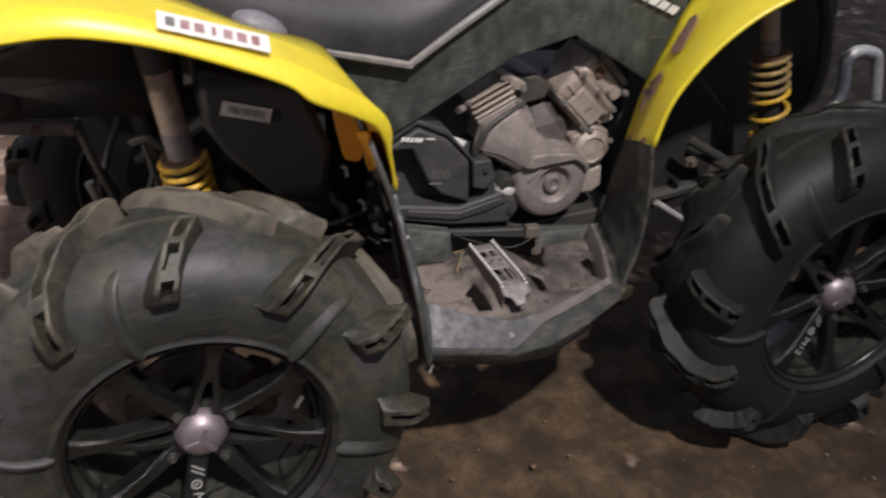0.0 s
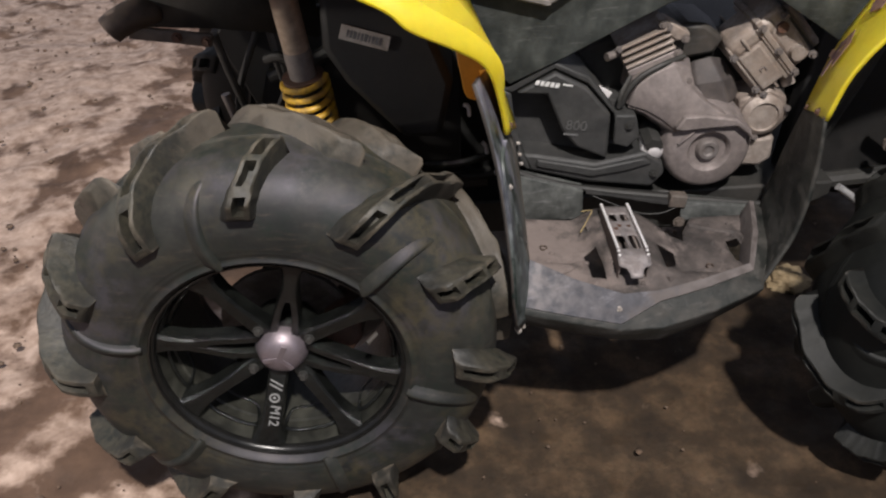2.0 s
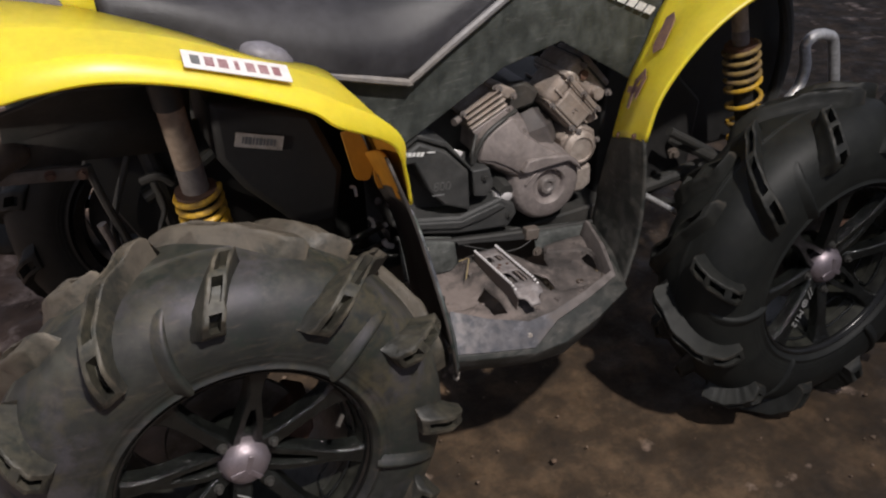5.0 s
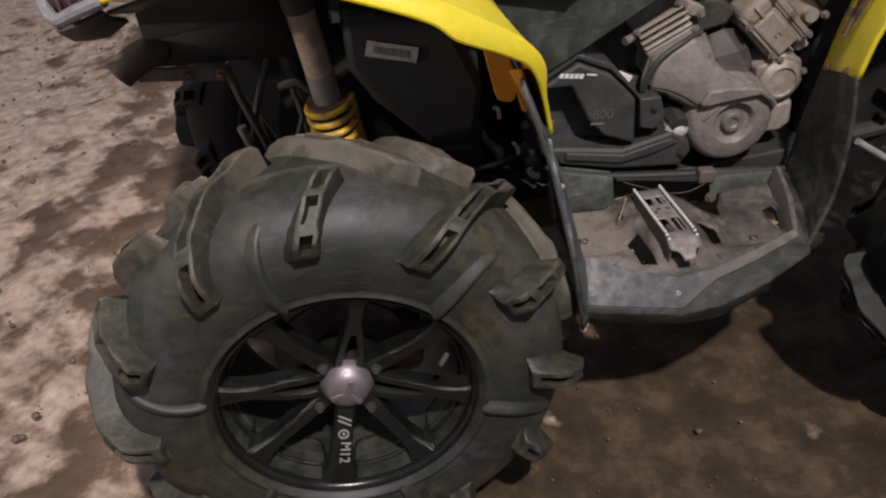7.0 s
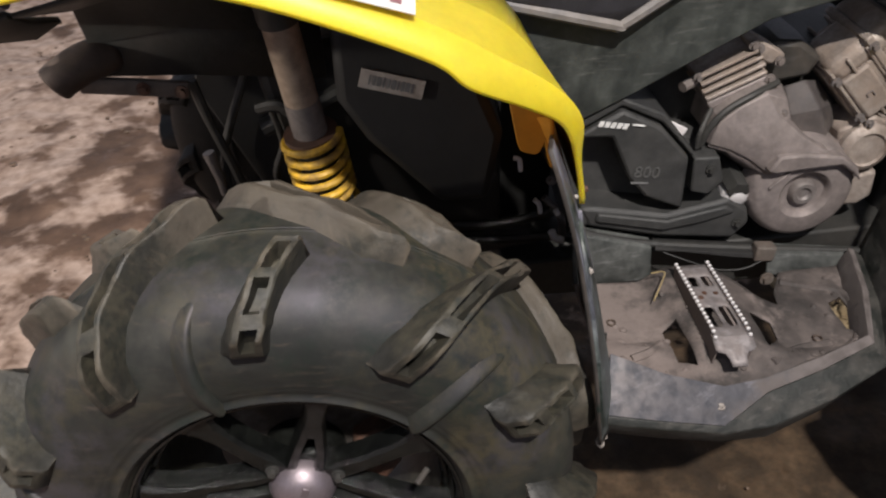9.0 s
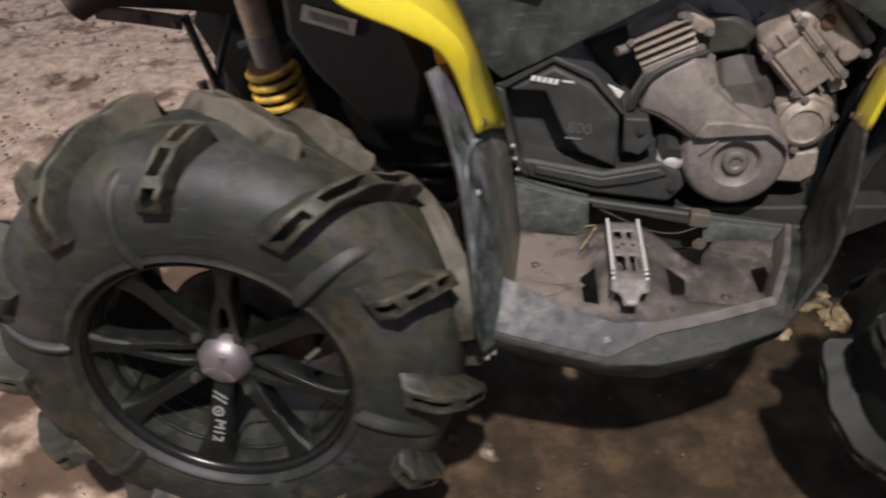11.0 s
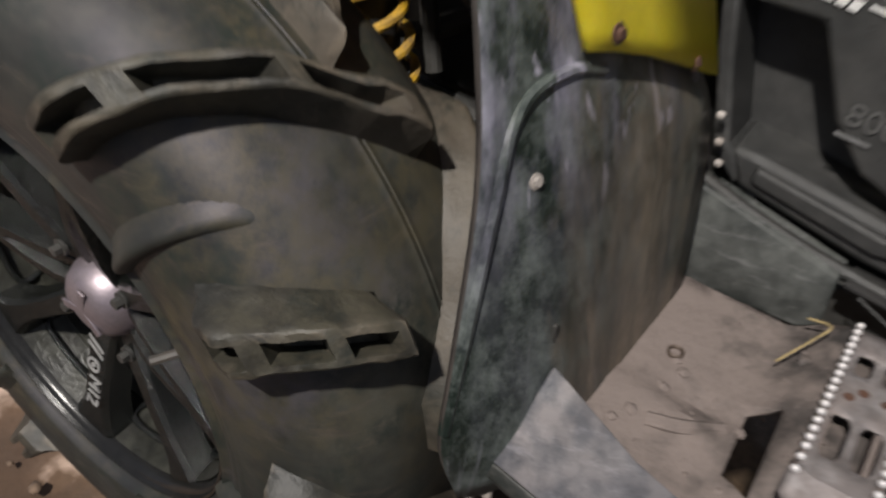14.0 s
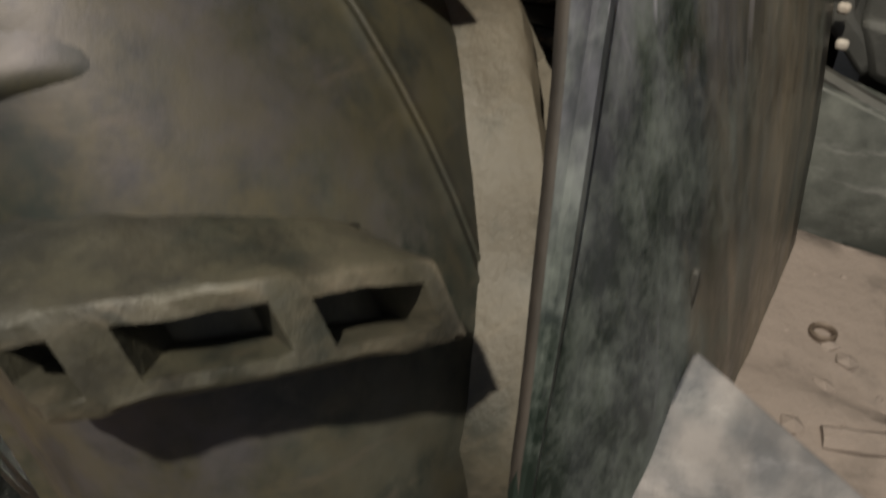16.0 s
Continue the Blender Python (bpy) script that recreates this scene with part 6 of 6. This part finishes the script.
def barrel_of(origin, along, up, w, h, fins, head):
    """A cylinder: finned barrel along the bore, with a blocky head where head is set."""
    m = frame_of(origin, along, up)
    top = h * (0.55 if head else 1.0)
    c = part("cylinder", block((0, top * 0.5, -0.055), (w * 0.84, top, 0.10)), M_ALU2, quad, "dusty aluminium cylinder with cooling fins", bevel=0.004, at=m)
    for k in range(fins):
        y = top * (0.12 + 0.82 * k / max(1, fins - 1))
        part("cooling_fin", block((0, y, -0.050), (w * (1.0 + 0.03 * (k % 2)), 0.0048, 0.13)), M_ALU2, c, bevel=0.0015)
    if not head:
        part("gasket_flange", block((0, -0.006, -0.045), (w * 1.0, 0.012, 0.12)), M_ALU, c, bevel=0.002)
        for sx in (-0.5, 0.5):
            part("head_bolt", bolt((w * sx, top * 0.95, 0.010), 0.0045, 0.008, "Z"), M_STEEL, c)
        return c
    part("head_flange", block((-w * 0.05, h * 0.58, -0.045), (w * 1.12, 0.012, 0.125)), M_ALU2, c, bevel=0.003)
    hd = part("head", block((-w * 0.06, h * 0.78, -0.050), (w * 1.02, h * 0.34, 0.115)), M_ALU2, c, bevel=0.008)
    part("head_cover", block((0.0, h * 1.02, -0.055), (w * 0.90, h * 0.16, 0.10)), M_ALU2, c, bevel=0.008)
    part("cover_seal", block((0.0, h * 0.945, -0.052), (w * 1.04, 0.005, 0.118)), M_DARK, c)
    part("barrel_plate", block((w * 0.06, h * 0.27, 0.004), (w * 0.70, h * 0.34, 0.024)), M_ALU2, c, bevel=0.004)
    part("water_jacket", block((-w * 0.40, h * 0.42, -0.035), (w * 0.34, h * 0.74, 0.092)), M_ALU2, c, bevel=0.014)
    part("plate_step", block((w * 0.10, h * 0.47, 0.002), (w * 0.78, h * 0.10, 0.020)), M_ALU2, c, bevel=0.003)
    part("cast_mark", tube([(w * 0.14, h * 0.31, 0.0165), (w * 0.06, h * 0.31, 0.0165), (w * 0.06, h * 0.24, 0.0165), (w * 0.11, h * 0.24, 0.0165)], 0.0016, 6, 0), M_STEEL, c)
    for sx, sy in ((-0.46, 0.58), (0.0, 0.58), (0.46, 0.58), (-0.40, 0.90), (0.40, 0.90), (0.30, 0.04), (-0.36, 0.06)):
        part("head_bolt", bolt((w * sx, h * sy, 0.016), 0.0050, 0.008, "Z"), M_STEEL, c)
    part("plug_boss", tube([(w * 0.22, h * 0.76, 0.0), (w * 0.22, h * 0.76, 0.022)], 0.013, 14, 0), M_ALU2, c)
    part("plug_boss", tube([(-w * 0.25, h * 0.80, 0.0), (-w * 0.25, h * 0.80, 0.014)], 0.010, 14, 0), M_RUST, c)
    part("side_port", tube([(w * 0.50, h * 0.50, -0.02), (w * 0.72, h * 0.44, -0.01)], 0.012, 12, 0), M_ALU2, c)
    return c


barrel_of((0.636, 0.440, 0.680), (0.082, 0.0, 0.038), (-0.028, 0.0, 0.062), 0.090, 0.046, 4, False)
part("bolt_lug", prism([(0.640, 0.748), (0.655, 0.752), (0.700, 0.726), (0.698, 0.712), (0.676, 0.712), (0.650, 0.730)], 0.432, 0.47, 0.05), M_ALU2, quad, bevel=0.003)
for c in ((0.690, 0.428, 0.718), (0.648, 0.428, 0.744), (0.680, 0.424, 0.694)):
    part("case_bolt", bolt(c, 0.005, 0.006), M_STEEL, quad)
barrel_of((0.803, 0.440, 0.645), (0.066, 0.0, -0.072), (0.072, 0.0, 0.066), 0.118, 0.125, 3, True)
part("spark_plug", tube([(0.575, 0.44, 0.690), (0.556, 0.43, 0.687)], 0.008, 10, 0), M_STEEL, quad)
part("ignition_cable", tube([(0.585, 0.40, 0.608), (0.590, 0.395, 0.635), (0.612, 0.395, 0.664), (0.650, 0.40, 0.684), (0.690, 0.42, 0.690)], 0.005, 8), M_DARK, quad)
part("drain_pipe", tube([(0.580, 0.40, 0.604), (0.582, 0.40, 0.630), (0.600, 0.42, 0.655)], 0.004, 8), M_DARK, quad)
part("white_tag", block((0.556, 0.425, 0.624), (0.030, 0.003, 0.013), Matrix.Rotation(0.5, 4, "Y")), M_WHITE, quad, "pale plastic tag", bevel=0.002)
part("pump_cover", moved(lathe([(0.03, 0.040), (-0.004, 0.040), (-0.010, 0.034), (-0.012, 0.028), (-0.008, 0.026), (-0.008, 0.0)], 32), Matrix.Translation((0.852, 0.425, 0.572))), M_ALU2, quad, "round aluminium pump cover")
part("pump_body", prism([(0.805, 0.600), (0.860, 0.622), (0.895, 0.606), (0.905, 0.560), (0.880, 0.530), (0.820, 0.530)], 0.430, 0.50, 0.05), M_ALU2, quad, bevel=0.004)
for a in (20, 100, 180, 260):
    part("case_bolt", bolt((0.852 + 0.043 * math.cos(radians(a)), 0.418, 0.572 + 0.043 * math.sin(radians(a))), 0.0045, 0.006), M_STEEL, quad)
part("water_outlet", prism([(0.815, 0.520), (0.890, 0.530), (0.893, 0.480), (0.870, 0.462), (0.805, 0.466), (0.800, 0.490)], 0.425, 0.50, 0.08), M_ALU2, quad, bevel=0.006)
part("engine_block", prism([(0.42, 0.64), (0.62, 0.72), (0.90, 0.70), (0.93, 0.55), (0.90, 0.40), (0.42, 0.40)], 0.50, 0.70), M_DARK, quad, bevel=0.01)
part("skid_plate", prism([(0.30, 0.33), (0.90, 0.33), (1.02, 0.40), (1.02, 0.43), (0.30, 0.40)], 0.42, 0.76), M_DARK, quad, bevel=0.005)

# ---- front end ----
part("tie_rod", tube([(1.020, 0.400, 0.430), (1.165, 0.385, 0.330)], 0.007, 12, 0), M_SILVER, quad, "bright steel tie rod")
part("steering_arm", tube([(1.075, 0.400, 0.575), (1.225, 0.385, 0.485)], 0.011, 10, 0), M_DARK, quad)
for c in ((1.150, 0.36, 0.345), (1.09, 0.395, 0.520), (1.175, 0.33, 0.300)):
    part("joint_bolt", bolt(c, 0.009, 0.012), M_BRACKET, quad)
part("ball_joint", moved(lathe([(-0.02, 0.0), (-0.018, 0.016), (0.0, 0.024), (0.018, 0.016), (0.02, 0.0)], 18), Matrix.Translation((1.17, 0.34, 0.325))), M_DARK, quad)
part("front_bumper", tube([(1.400, 0.430, 0.520), (1.440, 0.435, 0.545), (1.495, 0.440, 0.590), (1.512, 0.445, 0.640), (1.505, 0.450, 0.690), (1.530, 0.450, 0.712), (1.575, 0.452, 0.706), (1.605, 0.455, 0.680), (1.640, 0.455, 0.560), (1.655, 0.455, 0.500)], 0.0135, 14, 5), M_SILVER, quad, "bent silver bumper tube")
# chassis side and support get a blacker colour to carry the fender's shade
part("chassis_side", prism([(0.93, 0.40), (1.06, 0.37), (1.20, 0.40), (1.22, 0.60), (1.10, 0.72), (0.95, 0.76)], 0.47, 0.52), M_MATT_BLACK, quad, "chassis side behind the front guard, blackened for shade", bevel=0.008)
part("front_support", prism([(1.30, 0.92), (1.48, 0.90), (1.52, 0.66), (1.40, 0.46), (1.05, 0.46), (1.02, 0.60)], 0.50, 0.68), M_MATT_BLACK, quad, bevel=0.01)

# ---- loose earth ----
rng = np.random.default_rng(5)


def clods(count, box_, size, name, label, mt):
    verts, faces = [], []
    for _ in range(count):
        x, y = rng.uniform(box_[0], box_[1]), rng.uniform(box_[2], box_[3])
        if abs(x) < 0.30 and -0.02 < y < 0.30:
            continue
        r = size[0] + (size[1] - size[0]) * rng.random() ** 3
        t = bmesh.new()
        bmesh.ops.create_icosphere(t, subdivisions=2 if r > 0.012 else 1, radius=r)
        off = Vector(rng.uniform(-50, 50, 3))
        b = len(verts)
        for v in t.verts:
            k = 1 + 0.55 * noise.noise(v.co / r * 1.3 + off)
            verts.append((x + v.co.x * k * 1.25, y + v.co.y * k * 1.25, v.co.z * k * 0.65 + r * 0.1))
        faces += [tuple(b + v.index for v in f.verts) for f in t.faces]
        t.free()
    me = bpy.data.meshes.new(name)
    me.from_pydata(verts, [], faces)
    for p in me.polygons:
        p.use_smooth = True
    me.materials.append(mt)
    return tagged(new(name, me), label, "dirt", kind="stuff")


def lump(at, size, seed):
    """An uneven lump of frozen mud."""
    bm = bmesh.new()
    bmesh.ops.create_icosphere(bm, subdivisions=4, radius=1)
    for v in bm.verts:
        k = 1 + 0.45 * noise.noise(v.co * 1.4 + Vector((seed, 0, 0))) + 0.22 * noise.noise(v.co * 4.0 + Vector((0, seed, 0))) + 0.10 * noise.noise(v.co * 9.0)
        v.co = Vector((v.co.x * size[0], v.co.y * size[1], max(-0.4, v.co.z) * size[2])) * k
    ob = part("mud_lump", bm, M_LUMP, None, "", 50, at=pose(*at))
    return tagged(ob, "pale tan lump of frozen mud on the ground", "dirt", group="mud lumps by the front wheel")


lump((1.030, 0.740, 0.012), (0.062, 0.045, 0.034), 3.0)
lump((1.110, 0.660, 0.010), (0.050, 0.040, 0.028), 8.0)
lump((0.955, 0.600, 0.006), (0.026, 0.020, 0.016), 5.0)
clods(2600, (-2.4, 0.2, -0.4, 3.2), (0.0015, 0.009), "loose_clods", "scattered lumps of frozen dirt", M_CLOD)
clods(420, (0.2, 2.6, -0.5, 1.2), (0.0015, 0.006), "fine_clods", "small crumbs of dirt", M_CLOD)
